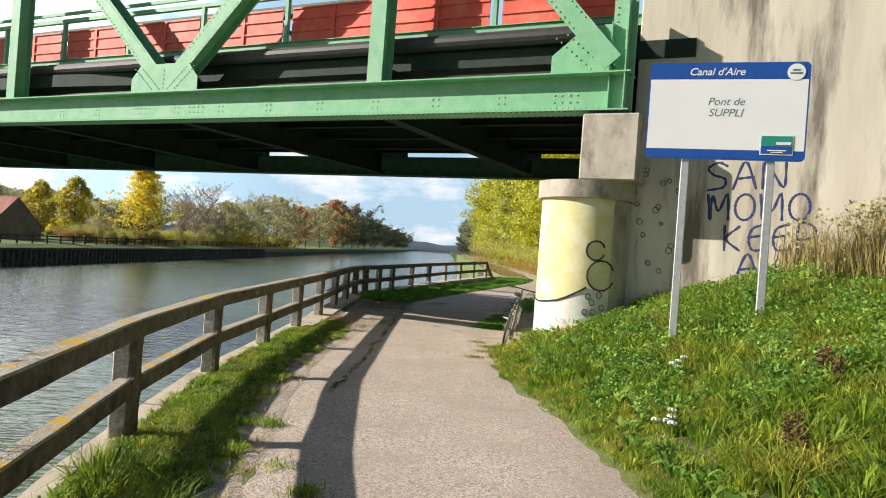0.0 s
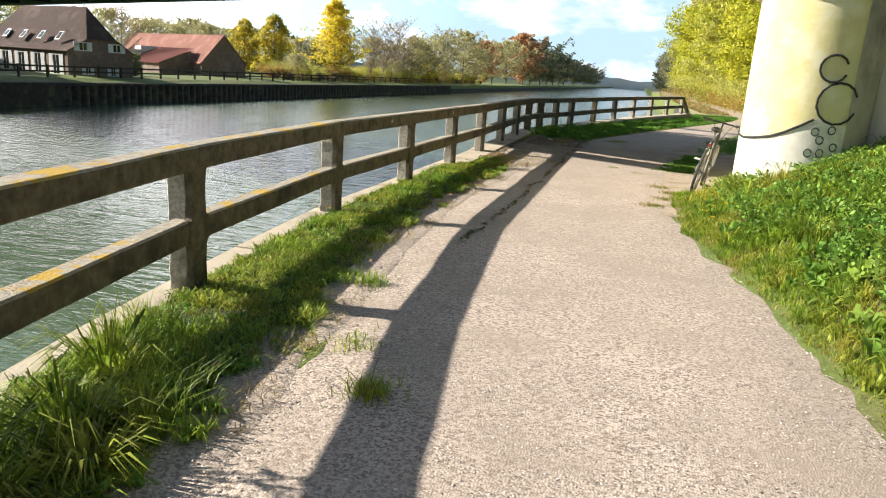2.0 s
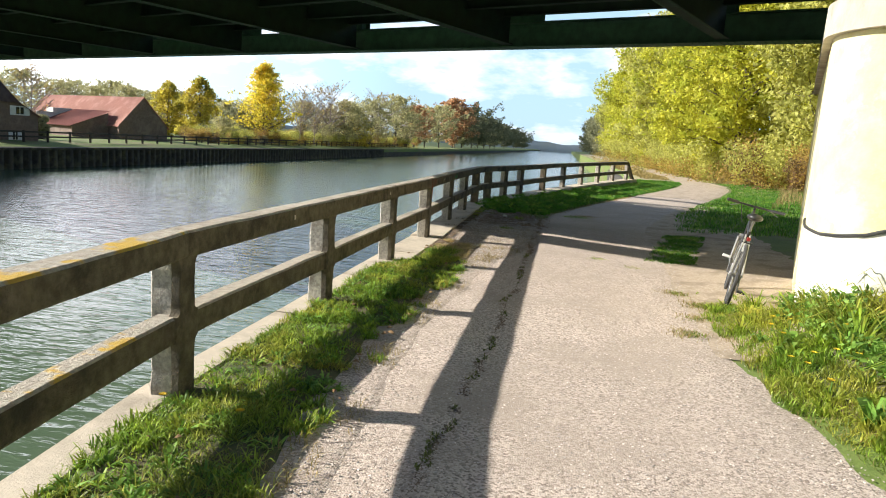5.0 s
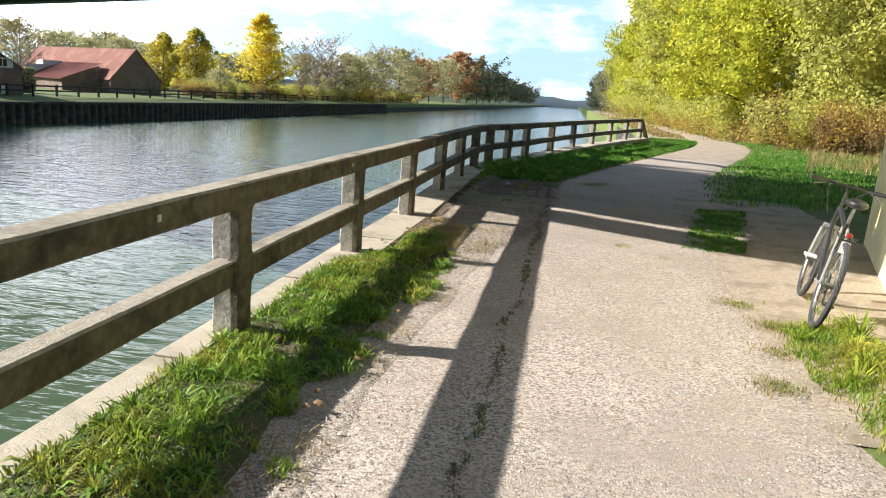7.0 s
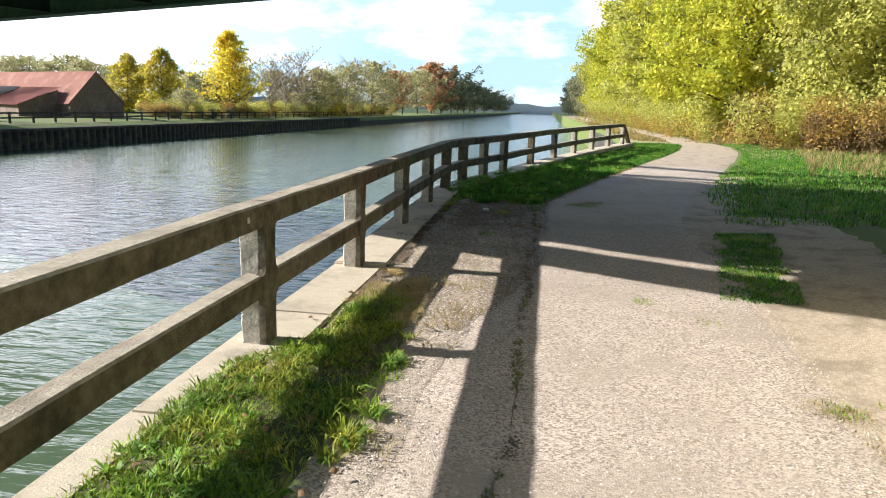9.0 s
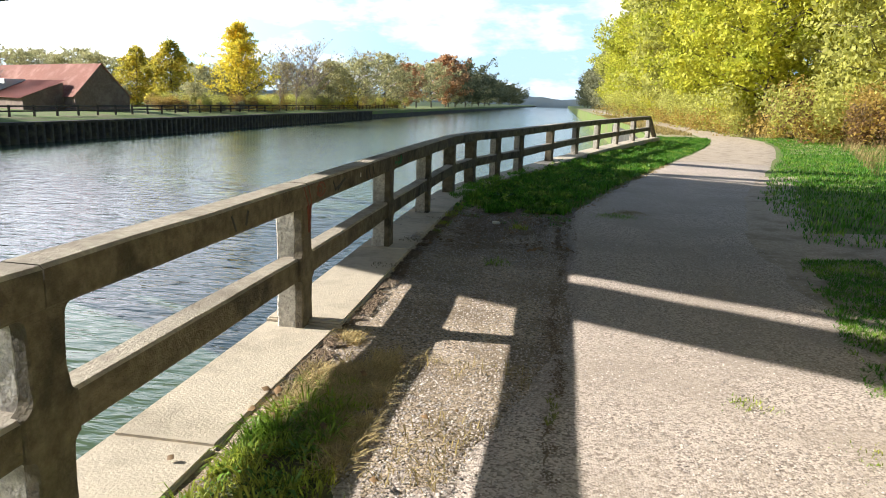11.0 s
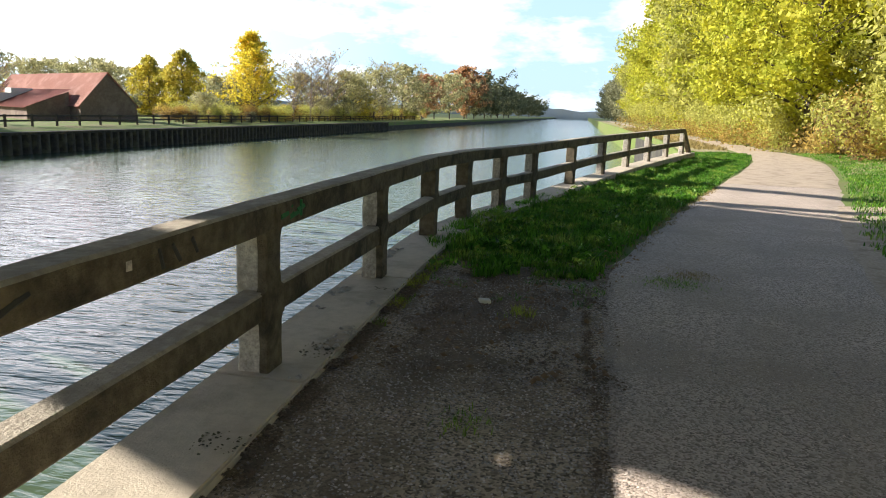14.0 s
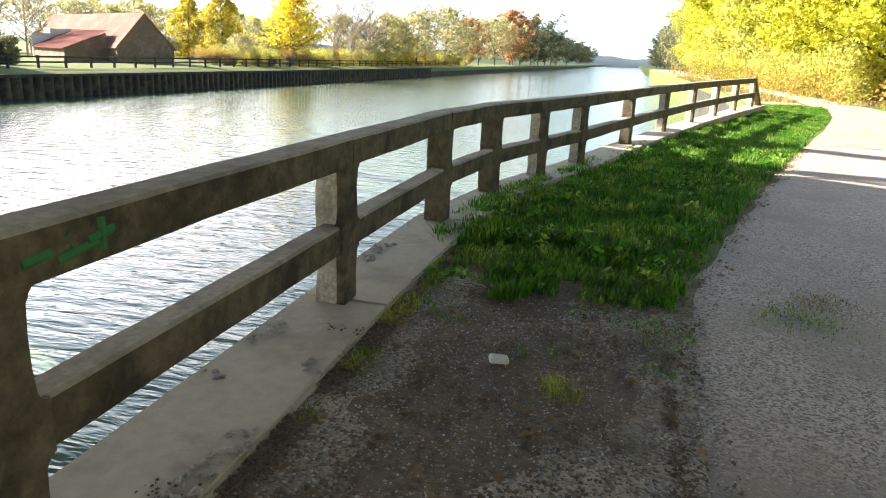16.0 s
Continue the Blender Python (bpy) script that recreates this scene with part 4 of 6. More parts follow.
def again(t, x, y, z, s, rz):
    c = copy_thing(t, pose(x, y, z, 0, 0, rz))
    c.scale = (s, s, s * 1.0)
    return c


G1 = "yellowing trees along the towpath"
a1 = tree("tree", "tall tree with yellow-green autumn leaves", 12.8, 62, 0.2, L_YG, 11, 18, 5.4, 0.03, 44, 44000, 0.17, G1, clump=0.115)
a2 = tree("tree", "broad pale willow with yellow-green leaves", 17.5, 54, 0.2, L_YG2, 12, 16, 5.6, 0.02, 44, 44000, 0.17, G1, clump=0.12)
a3 = tree("tree", "tall tree turning yellow beside the towpath", 12.4, 74, 0.2, L_YG, 13, 19, 5.4, 0.03, 44, 44000, 0.17, G1, clump=0.115)
random.seed(8)
for t, x, y, s in ((a2, 12.4, 86, 1.15), (a1, 12.2, 97, 1.12), (a3, 12.2, 109, 1.1), (a1, 12.2, 122, 1.15), (a3, 13, 137, 1.1), (a1, 13, 152, 1.1), (a2, 13, 170, 1.1), (a3, 13, 190, 1.1),
                   (a1, 22.5, 57, 1.05), (a3, 27, 52, 1.0), (a1, 20, 66, 1.1), (a2, 33, 50, 1.05), (a3, 24, 44, 0.85), (a1, 29, 41, 0.9)):
    again(t, x, y, 0.2, s, random.uniform(0, 360))
d1 = tree("tree", "dark tree far along the towpath", 14, 215, 0.2, L_DRK, 15, 19, 5.5, 0.05, 26, 7000, 0.4, "far towpath trees", clump=0.12)
for y in (235, 258, 285, 320, 360, 410, 470, 540):
    again(d1, 14, y, 0, 1.05, y)
# undergrowth at the feet of the trees
b1 = thing("bush", 14.5, 47, 0, 0, "tangled brown and yellow bramble undergrowth", "bush", "undergrowth")
rng = np.random.default_rng(3)
C = np.column_stack([rng.normal(0, 1.6, 40), rng.normal(0, 1.6, 40), rng.uniform(0.3, 2.0, 40)])
V, F = leaf_cloud(C, rng.uniform(0.5, 1.0, 40), 8000, 0.08, rng)
raw("foliage", V, F, L_BRN, b1)
V, F = leaf_cloud(C + [0, 0, 0.7], rng.uniform(0.5, 1.0, 40), 6500, 0.08, rng)
raw("foliage", V, F, L_OC, b1)
bm = bmesh.new()
for k in range(20):
    a = rng.uniform(0, 6.28)
    tube(bm, [(0.3 * math.cos(a), 0.3 * math.sin(a), -0.1), (1.0 * math.cos(a), 1.0 * math.sin(a), 1.4), (1.9 * math.cos(a), 1.9 * math.sin(a), 2.0)], [0.03, 0.02, 0.008], 4)
part("stems", bm, BARK, b1)
for x, y, s in ((18.5, 47.5, 1.0), (22.5, 46, 1.2), (27, 42, 1.1)):
    again(b1, x, y, 0, s, x * 77)
b2 = thing("bush", 13.4, 55, 0, 0, "pale yellow-green scrub at the foot of the trees", "bush", "undergrowth")
V, F = leaf_cloud(C * np.array([1.1, 1.1, 1.3]), rng.uniform(0.6, 1.2, 40), 9000, 0.10, rng)
raw("foliage", V, F, L_YG2, b2)
V, F = leaf_cloud(C * np.array([1.3, 1.3, 0.6]), rng.uniform(0.5, 1.0, 40), 4000, 0.085, rng)
raw("foliage", V, F, L_OC, b2)
bm = bmesh.new()
for k in range(14):
    a = rng.uniform(0, 6.28)
    tube(bm, [(0.3 * math.cos(a), 0.3 * math.sin(a), -0.1), (0.9 * math.cos(a), 0.9 * math.sin(a), 1.4), (1.6 * math.cos(a), 1.6 * math.sin(a), 2.2)], [0.03, 0.02, 0.008], 4)
part("stems", bm, BARK, b2)
for x, y, s in ((12.0, 64, 0.9), (11.8, 72, 1.0), (12.0, 82, 1.1), (12.0, 93, 1.1), (16.2, 51.5, 1.2), (20.5, 49.5, 1.3), (24.5, 47.5, 1.5), (29, 44.5, 1.5), (12.0, 105, 1.2), (12.0, 118, 1.2), (25, 41, 1.0)):
    again(b2, x, y, 0, s, x * 53 + y)


def polar(az, rng_m, s=1.0):
    """Place by bearing and range, pushed back on to the far bank; the size grows with it."""
    k = max(1.0, 49.5 / math.sin(radians(abs(az))) / rng_m)
    return k * rng_m * math.sin(radians(az)) - 0.8, k * rng_m * math.cos(radians(az)) + 13.0, s * k


def across(t, places, turn):
    for az, r, s in places:
        x, y, s = polar(az, r, s)
        again(t, x, y, GZ, s, az * turn)


def far_tree(label, az, r, *rest, **kw):
    x, y, s = polar(az, r)
    t = tree("tree", label, x, y, GZ, *rest, "trees across the canal", **kw)
    t.scale = (s, s, s)
    return t


GZ = -1.0
far_tree("bright yellow autumn tree across the canal", -26.2, 118, L_YEL, 21, 14.8, 5.0, 0.12, 80, 11000, 0.20, clump=0.07, cone=0.8)
w1 = far_tree("golden weeping willow across the canal", -31.0, 125, L_WIL, 22, 12.0, 3.7, 0.08, 40, 9000, 0.22, clump=0.09, weep=0.7)
across(w1, ((-33.6, 130, 0.92), (-17.9, 140, 0.72)), 17)
n1 = far_tree("bare grey tree across the canal", -21.7, 118, L_OC, 23, 10.4, 3.0, 0.16, 30, 420, 0.15, barkm=TWIG, bare=True, twigs=12, clump=0.03)
across(n1, ((-23.0, 122, 0.95), (-20.4, 116, 1.02), (-16.2, 130, 1.0), (-43.5, 105, 0.9)), 31)
o1 = far_tree("olive half-bare tree across the canal", -16.8, 128, L_OLV, 24, 9.2, 3.9, 0.10, 44, 4600, 0.19, clump=0.10)
across(o1, ((-14.6, 130, 1.1), (-19.2, 132, 1.0), (-10.8, 165, 1.15), (-36.0, 140, 1.0), (-38.5, 140, 0.95), (-41, 140, 1.0), (-28.8, 150, 0.9), (-46, 130, 1.05), (-22.4, 150, 1.05), (-12.0, 190, 1.25), (-29.5, 105, 0.45), (-21, 100, 0.38), (-16, 108, 0.38),
            (-34.5, 155, 1.0), (-49, 140, 1.1), (-13.6, 150, 0.9), (-18.4, 150, 1.05), (-20.6, 150, 0.9), (-25.2, 160, 1.1), (-27.4, 165, 1.0), (-30, 165, 1.05), (-32.4, 165, 1.1), (-9.4, 220, 1.3), (-7.4, 240, 1.2), (-6.4, 300, 1.3), (-40, 155, 1.1), (-43, 150, 1.2), (-52, 130, 1.2), (-36.8, 160, 1.2)), 53)
r1 = far_tree("russet-leaved tree across the canal", -12.9, 140, L_RED, 25, 9.0, 3.6, 0.08, 34, 5200, 0.22, clump=0.10)
across(r1, ((-9.6, 175, 1.45),), 40)
k1 = far_tree("dense dark rounded tree across the canal", -8.0, 180, L_DRK, 26, 10.5, 6.5, 0.05, 30, 7000, 0.34, clump=0.15)
across(k1, ((-6.9, 195, 0.8), (-30, 112, 0.32), (-27.6, 140, 0.6), (-6.0, 260, 0.9), (-5.2, 330, 1.0), (-4.4, 420, 1.1), (-3.8, 540, 1.2), (-8.8, 200, 1.0), (-35.2, 116, 0.33)), 91)
# scrub behind the far fence
for k in range(20):
    y = 99 + 6.2 * k
    again(b2 if k % 3 else b1, -53.5 - 5 * noise.noise((k * 0.7, 2, 0)), y, GZ, 0.6 + 0.5 * abs(noise.noise((k * 1.3, 5, 0))) + 0.003 * (y - 60), k * 47)
# distant wooded ridge
V, F = [], []
for i in range(161):
    x = -1100 + 15 * i
    top = 9 + 9 * abs(noise.noise((x * 0.006, 0, 0))) + 3.5 * noise.noise((x * 0.05, 3, 0)) + 2.0 * noise.noise((x * 0.19, 5, 0))
    V += [(x, 1150, -6), (x, 1150, top), (x, 1300, -6)]
    if i:
        F += [(3 * i - 3, 3 * i, 3 * i + 1, 3 * i - 2), (3 * i - 2, 3 * i + 1, 3 * i + 2, 3 * i - 1)]
# distance haze is painted into the woods' pale blue-grey
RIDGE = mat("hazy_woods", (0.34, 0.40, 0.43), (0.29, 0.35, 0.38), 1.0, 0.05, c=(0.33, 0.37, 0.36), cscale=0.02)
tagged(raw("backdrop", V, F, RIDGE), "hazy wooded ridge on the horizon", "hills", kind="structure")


# ---- house and barn across the canal ----
def solid(bm, P, faces):
    vs = [bm.verts.new(p) for p in P]
    for f in faces:
        bm.faces.new([vs[i] for i in f])
    return bm


# local x runs along the long front (to the far end), local y towards the back
house = thing("house", -52.0, 56.5, -1.0, 165.5, "brown brick house with a hipped tile roof and white shutters", "house")
HL, HW, EV, GV, RG = 15.0, 7.0, 2.35, 3.5, 6.6
# front is the side y = 0 seen from the canal; the gable end stands at x = 0
bm = bmesh.new()
solid(bm, [(0, 0, -0.5), (HL, 0, -0.5), (HL, -HW, -0.5), (0, -HW, -0.5), (0, 0, EV), (HL, 0, EV), (HL, -HW, EV), (0, -HW, EV), (0, -HW * 0.28, GV), (0, -HW * 0.72, GV), (HL, -HW * 0.28, GV), (HL, -HW * 0.72, GV)],
      [(0, 1, 5, 4), (2, 3, 7, 6), (0, 4, 8, 9, 7, 3), (1, 2, 6, 11, 10, 5)])
bmesh.ops.recalc_face_normals(bm, faces=bm.faces)
part("wall", bm, BRICK, house)
bm = bmesh.new()
o = 0.25
solid(bm, [(-o, o, EV - 0.1), (HL + o, o, EV - 0.1), (HL + o, -HW - o, EV - 0.1), (-o, -HW - o, EV - 0.1), (-o, -HW * 0.27, GV), (-o, -HW * 0.73, GV), (HL + o, -HW * 0.27, GV), (HL + o, -HW * 0.73, GV), (2.0, -HW / 2, RG), (HL - 2.0, -HW / 2, RG)],
      [(0, 1, 6, 9, 8, 4), (3, 5, 8, 9, 7, 2), (4, 8, 5), (6, 7, 9)])
geom = bmesh.ops.solidify(bm, geom=bm.faces[:], thickness=0.15)
part("roof", bm, TILE, house)
for k in range(4):
    x = 2.6 + 3.0 * k
    t = 0.30
    roofz = EV + (RG - EV) * t
    m = Matrix.Translation((x, -HW / 2 * t + 0.05, roofz)) @ Matrix.Rotation(-math.atan2(RG - EV, HW / 2), 4, "X")
    sk = part("skylight", boxes((-0.34, 0.34, -0.5, 0.5, 0.02, 0.09), m=m), WHITE, house)
    part("pane", boxes((-0.26, 0.26, -0.41, 0.41, 0.092, 0.10), m=m), GLASS, sk)


def front_window(x, z, w, h):
    win = part("window", boxes((x - w / 2, x + w / 2, 0.0, 0.05, z, z + h)), WHITE, house)
    part("pane", boxes((x - w / 2 + 0.08, x - 0.04, 0.05, 0.056, z + 0.1, z + h - 0.1), (x + 0.04, x + w / 2 - 0.08, 0.05, 0.056, z + 0.1, z + h - 0.1)), GLASS, win)
    for e in (-1, 1):
        part("shutter", boxes((x + e * (w * 0.78) - w * 0.25, x + e * (w * 0.78) + w * 0.25, 0.003, 0.07, z, z + h)), WHITE, win)


for x in (1.8, 4.8, 7.6, 10.4, 13.2):
    front_window(x, 0.0, 1.1, 1.95)


def gable_window(y, z, w, h):
    win = part("window", boxes((-0.05, 0.0, y - w / 2, y + w / 2, z, z + h)), WHITE, house)
    part("pane", boxes((-0.056, -0.05, y - w / 2 + 0.08, y - 0.04, z + 0.1, z + h - 0.1), (-0.056, -0.05, y + 0.04, y + w / 2 - 0.08, z + 0.1, z + h - 0.1)), GLASS, win)
    for e in (-1, 1):
        part("shutter", boxes((-0.07, -0.003, y + e * w * 0.78 - w * 0.25, y + e * w * 0.78 + w * 0.25, z, z + h)), WHITE, win)


gable_window(-1.6, 2.35, 0.9, 0.85)
gable_window(-5.2, 2.35, 0.9, 0.85)
gable_window(-2.0, 0.1, 0.6, 0.8)
gable_window(-4.7, 0.0, 0.6, 0.9)

# barn: the gable end at local x = 0 looks towards the canal
barn = thing("barn", -56.1, 89.0, -1.0, 150.2, "long brick barn with red tile roofs", "barn")
BL, BW, BE, BRG = 32.0, 3.3, 2.0, 5.7
bm = bmesh.new()
solid(bm, [(0, -BW, -0.5), (0, BW, -0.5), (0, BW, BE), (0, 0, BRG - 0.1), (0, -BW, BE), (BL, -BW, -0.5), (BL, BW, -0.5), (BL, BW, BE), (BL, 0, BRG - 0.1), (BL, -BW, BE)],
      [(0, 1, 2, 3, 4), (5, 9, 8, 7, 6), (0, 4, 9, 5), (1, 6, 7, 2)])
bmesh.ops.recalc_face_normals(bm, faces=bm.faces)
part("wall", bm, BRICK, barn)
bm = bmesh.new()
solid(bm, [(-0.2, -BW - 0.3, BE - 0.35), (BL, -BW - 0.3, BE - 0.35), (BL, 0, BRG), (-0.2, 0, BRG), (-0.2, BW + 0.3, BE - 0.35), (BL, BW + 0.3, BE - 0.35)], [(0, 1, 2, 3), (3, 2, 5, 4)])
bmesh.ops.solidify(bm, geom=bm.faces[:], thickness=0.12)
part("roof", bm, REDTILE, barn)
# low annex along the side towards the house
ax0, ax1, ay = 3.0, 14.0, BW + 4.6
bm = bmesh.new()
solid(bm, [(ax0, BW, -0.5), (ax1, BW, -0.5), (ax1, ay, -0.5), (ax0, ay, -0.5), (ax0, BW, 3.3), (ax1, BW, 3.3), (ax1, ay, 1.5), (ax0, ay, 1.5)], [(3, 2, 6, 7), (0, 3, 7, 4), (1, 5, 6, 2)])
bmesh.ops.recalc_face_normals(bm, faces=bm.faces)
part("annex_wall", bm, BRICK, barn)
bm = bmesh.new()
solid(bm, [(ax0 - 0.2, BW - 0.3, 3.6), (ax1 + 0.2, BW - 0.3, 3.6), (ax1 + 0.2, ay + 0.4, 1.35), (ax0 - 0.2, ay + 0.4, 1.35)], [(0, 1, 2, 3)])
bmesh.ops.solidify(bm, geom=bm.faces[:], thickness=0.12)
part("annex_roof", bm, ANNEX, barn, "darker red tile roof")
part("annex_gable", boxes((ax1 + 0.2, ax1 + 0.5, BW, ay, -0.5, 3.0), (ax1 + 0.2, ax1 + 2.5, BW, BW + 2.5, -0.5, 3.6), bevel=0.02), WHITE, barn, "pale rendered gable")
# clipped hedges and a pale shrub in the gardens
hg = thing("hedge", -55.0, 67.5, -1.0, 30, "dark clipped garden hedge by the house", "hedge")
rng = np.random.default_rng(9)
V, F = leaf_cloud(np.column_stack([rng.uniform(-1.6, 1.6, 60), rng.uniform(-0.7, 0.7, 60), rng.uniform(0.2, 2.4, 60)]), np.full(60, 0.45), 5000, 0.16, rng)
raw("foliage", V, F, L_DRK, hg)
part("stems", boxes((-1.5, 1.5, -0.5, 0.5, -0.2, 2.0), bevel=0.1), BARK, hg)
for x, y, s in ((-52.5, 101, 0.6), (-51.8, 106, 0.6), (-51.5, 110, 0.55), (-51, 115, 0.6)):
    again(hg, x, y, -1.0, s, 95)

# ---- bicycle leaning by the pier ----
bike = thing("bicycle", 1.78, 12.42, 0.03, -11, "black and white city bicycle leaning beside the pier", "bicycle")
bike.matrix_basis = pose(1.69, 12.32, 0.05, 0, 11, -12) @ Matrix.Diagonal((1.08, 1.08, 1.08, 1))


def wheel(y):
    bm = bmesh.new()
    ring = [(0, y + 0.325 * math.cos(a), 0.345 + 0.325 * math.sin(a)) for a in np.linspace(0, 2 * math.pi, 37)]
    tube(bm, ring, 0.021, 8, False)
    w = part("wheel", bm, RUBBER, bike, "grey-black tyre")
    bm = bmesh.new()
    tube(bm, [(0, y + 0.298 * math.cos(a), 0.345 + 0.298 * math.sin(a)) for a in np.linspace(0, 2 * math.pi, 37)], 0.011, 6, False)
    part("rim", bm, CHROME, w)
    bm = bmesh.new()
    tube(bm, [(-0.05, y, 0.345), (0.05, y, 0.345)], 0.022, 8)
    for k in range(28):
        a = k * 2 * math.pi / 28
        tube(bm, [((-1) ** k * 0.03, y, 0.345), (0, y + 0.295 * math.cos(a), 0.345 + 0.295 * math.sin(a))], 0.0018, 3, False)
    part("spokes", bm, CHROME, w)


wheel(0.0), wheel(1.06)


def pipes(name, rows, material, label=""):
    bm = bmesh.new()
    for r, *pts in rows:
        tube(bm, pts, r, 8)
    return part(name, bm, material, bike, label)


BB, ST, HT, HB = (0, 0.44, 0.29), (0, 0.30, 0.80), (0, 0.86, 0.86), (0, 0.90, 0.72)
pipes("frame", [(0.017, BB, ST), (0.02, BB, HB), (0.018, (0, 0.31, 0.75), HT), (0.02, HT, HB)], BLACK, "black main frame")
pipes("stays", [(0.010, (0.03, 0.43, 0.29), (0.06, 0, 0.345)), (0.010, (-0.03, 0.43, 0.29), (-0.06, 0, 0.345)),
                (0.010, (0.02, 0.31, 0.76), (0.06, 0, 0.345)), (0.010, (-0.02, 0.31, 0.76), (-0.06, 0, 0.345))], BIKEW, "white enamelled stays")
pipes("fork", [(0.018, (0.055, 0.92, 0.66), (0.055, 1.06, 0.345)), (0.018, (-0.055, 0.92, 0.66), (-0.055, 1.06, 0.345)), (0.022, (-0.06, 0.915, 0.68), (0.06, 0.915, 0.68))], BIKEW)
pipes("seatpost", [(0.013, ST, (0, 0.27, 0.94))], CHROME)
pipes("stem", [(0.014, HT, (0, 0.84, 1.0)), (0.014, (0, 0.84, 1.0), (0, 0.90, 1.03))], BLACK)
pipes("handlebar", [(0.012, (-0.30, 0.80, 1.05), (-0.14, 0.88, 1.04), (0.14, 0.88, 1.04), (0.30, 0.80, 1.05))], BLACK)
pipes("grip", [(0.018, (-0.31, 0.795, 1.05), (-0.19, 0.855, 1.043))], BLACK)
pipes("grip", [(0.018, (0.31, 0.795, 1.05), (0.19, 0.855, 1.043))], BLACK)
for e in (-1, 1):
    pipes("brake_lever", [(0.006, (e * 0.17, 0.90, 1.03), (e * 0.26, 0.89, 0.99))], CHROME)
pipes("cable", [(0.004, (-0.15, 0.9, 1.03), (-0.12, 1.0, 0.95), (-0.06, 0.98, 0.78)), (0.004, (0.15, 0.9, 1.03), (0.1, 1.0, 0.95), (0.04, 0.96, 0.8))], BLACK)
bm = bmesh.new()
bmesh.ops.create_uvsphere(bm, u_segments=14, v_segments=8, radius=1.0, matrix=pose(0, 0.27, 0.96) @ Matrix.Diagonal((0.085, 0.135, 0.04, 1)))
for v in bm.verts:
    if v.co.y > 0.27:
        v.co.x *= 1 - 0.75 * min(1, (v.co.y - 0.27) / 0.12)
part("saddle", bm, BLACK, bike, smooth=True)
bm = bmesh.new()
bmesh.ops.create_cone(bm, cap_ends=True, segments=24, radius1=0.09, radius2=0.09, depth=0.006, matrix=pose(0.06, 0.44, 0.29, 0, 90, 0))
part("chainring", bm, BLACK, bike)
pipes("crank", [(0.011, (0.075, 0.44, 0.29), (0.085, 0.44, 0.12)), (0.011, (-0.07, 0.44, 0.29), (-0.08, 0.44, 0.46))], CHROME)
part("pedal", boxes((0.085, 0.175, 0.40, 0.48, 0.105, 0.13), bevel=0.005), BLACK, bike)
part("pedal", boxes((-0.175, -0.085, 0.40, 0.48, 0.45, 0.475), bevel=0.005), WHITE, bike, "pale pedal")
part("rear_light", boxes((-0.02, 0.02, 0.02, 0.045, 0.72, 0.76), bevel=0.006), REFL, bike, "red rear light")
part("plate", boxes((-0.03, 0.03, 0.025, 0.035, 0.60, 0.69)), WHITE, bike, "white reflector plate")
pipes("rear_rack", [(0.006, (0.05, 0.28, 0.72), (0.05, 0.02, 0.70), (-0.05, 0.02, 0.70), (-0.05, 0.28, 0.72))], BLACK)

# ---- small things on the railing and the ground ----
tags = [("red_tag", REDSPRAY, [[(15.62, 1.03), (15.70, 0.90), (15.72, 0.74)], [(15.70, 1.03), (15.76, 0.92), (15.72, 0.70)], [(15.98 + 0.10 * math.cos(a), 0.975 + 0.05 * math.sin(a)) for a in np.linspace(0, 6, 12)], [(15.95 + 0.04 * math.cos(a), 0.975 + 0.03 * math.sin(a)) for a in np.linspace(0, 6, 9)]], 0.010),
        ("black_tag", BLACKP, [[(16.28, 1.0), (16.34, 0.93), (16.45, 0.95), (16.6, 0.99)], [(16.40, 0.92), (16.55, 0.98)], [(17.3, 1.0), (17.33, 0.91)], [(17.4, 1.0), (17.46, 0.92)], [(17.56, 1.0), (17.6, 0.93)], [(14.55, 1.0), (14.6, 0.91)], [(14.75, 1.0), (14.72, 0.92)]], 0.013),
        ("green_tag", GREENSPRAY, [[(18.50, 0.95), (18.60, 0.96)], [(18.66, 1.0), (18.68, 0.95), (18.62, 0.93), (18.78, 0.95)], [(18.80, 1.02), (18.80, 0.92)], [(18.74, 0.96), (18.85, 0.975)]], 0.018)]
for name, m, strokes, r, dy in [(*t, d) for t, d in zip(tags, (0.10, 0.10, 0.14))]:
    for st in strokes:
        bm = bmesh.new()
        tube(bm, [(rail_x(y + dy) + 0.006, y + dy, z) for y, z in st], r, 6)
        bm.transform(Rb)
        part(name, bm, m, railing, name.replace("_", " ") + " of spray paint")
# drain hole plates cast in the bars
for y in (7.2, 9.6, 12.9, 17.2):
    part("cast_plug", boxes((rail_x(y) + 0.004 + 2.4, rail_x(y) + 0.013 + 2.4, y - 10 - 0.018, y - 10 + 0.018, 0.95, 0.99)), POSTC, railing)

sap = thing("sapling", -2.34, 2.66, 0, 0, "leafy sapling growing against the railing", "plant")
rng = np.random.default_rng(17)
C = []
for a, h in ((0.2, 1.35), (1.4, 1.25), (2.6, 1.15), (4.0, 1.3), (5.2, 0.8)):
    p = [Vector((0.02, 0, -0.3)), Vector((0.06 * math.cos(a), 0.09 * math.sin(a), h * 0.5)), Vector((0.12 * math.cos(a), 0.28 * math.sin(a), h))]
    bm = bmesh.new()
    tube(bm, p, [0.012, 0.009, 0.004], 5)
    part("stem", bm, DARKWOOD, sap)
    if h > 1:
        C += [p[1].lerp(p[2], f) for f in (0.6, 0.75, 0.9, 1.0)]
V, F = leaf_cloud(np.array([tuple(c) for c in C]), np.full(len(C), 0.08), 110, 0.032, rng)
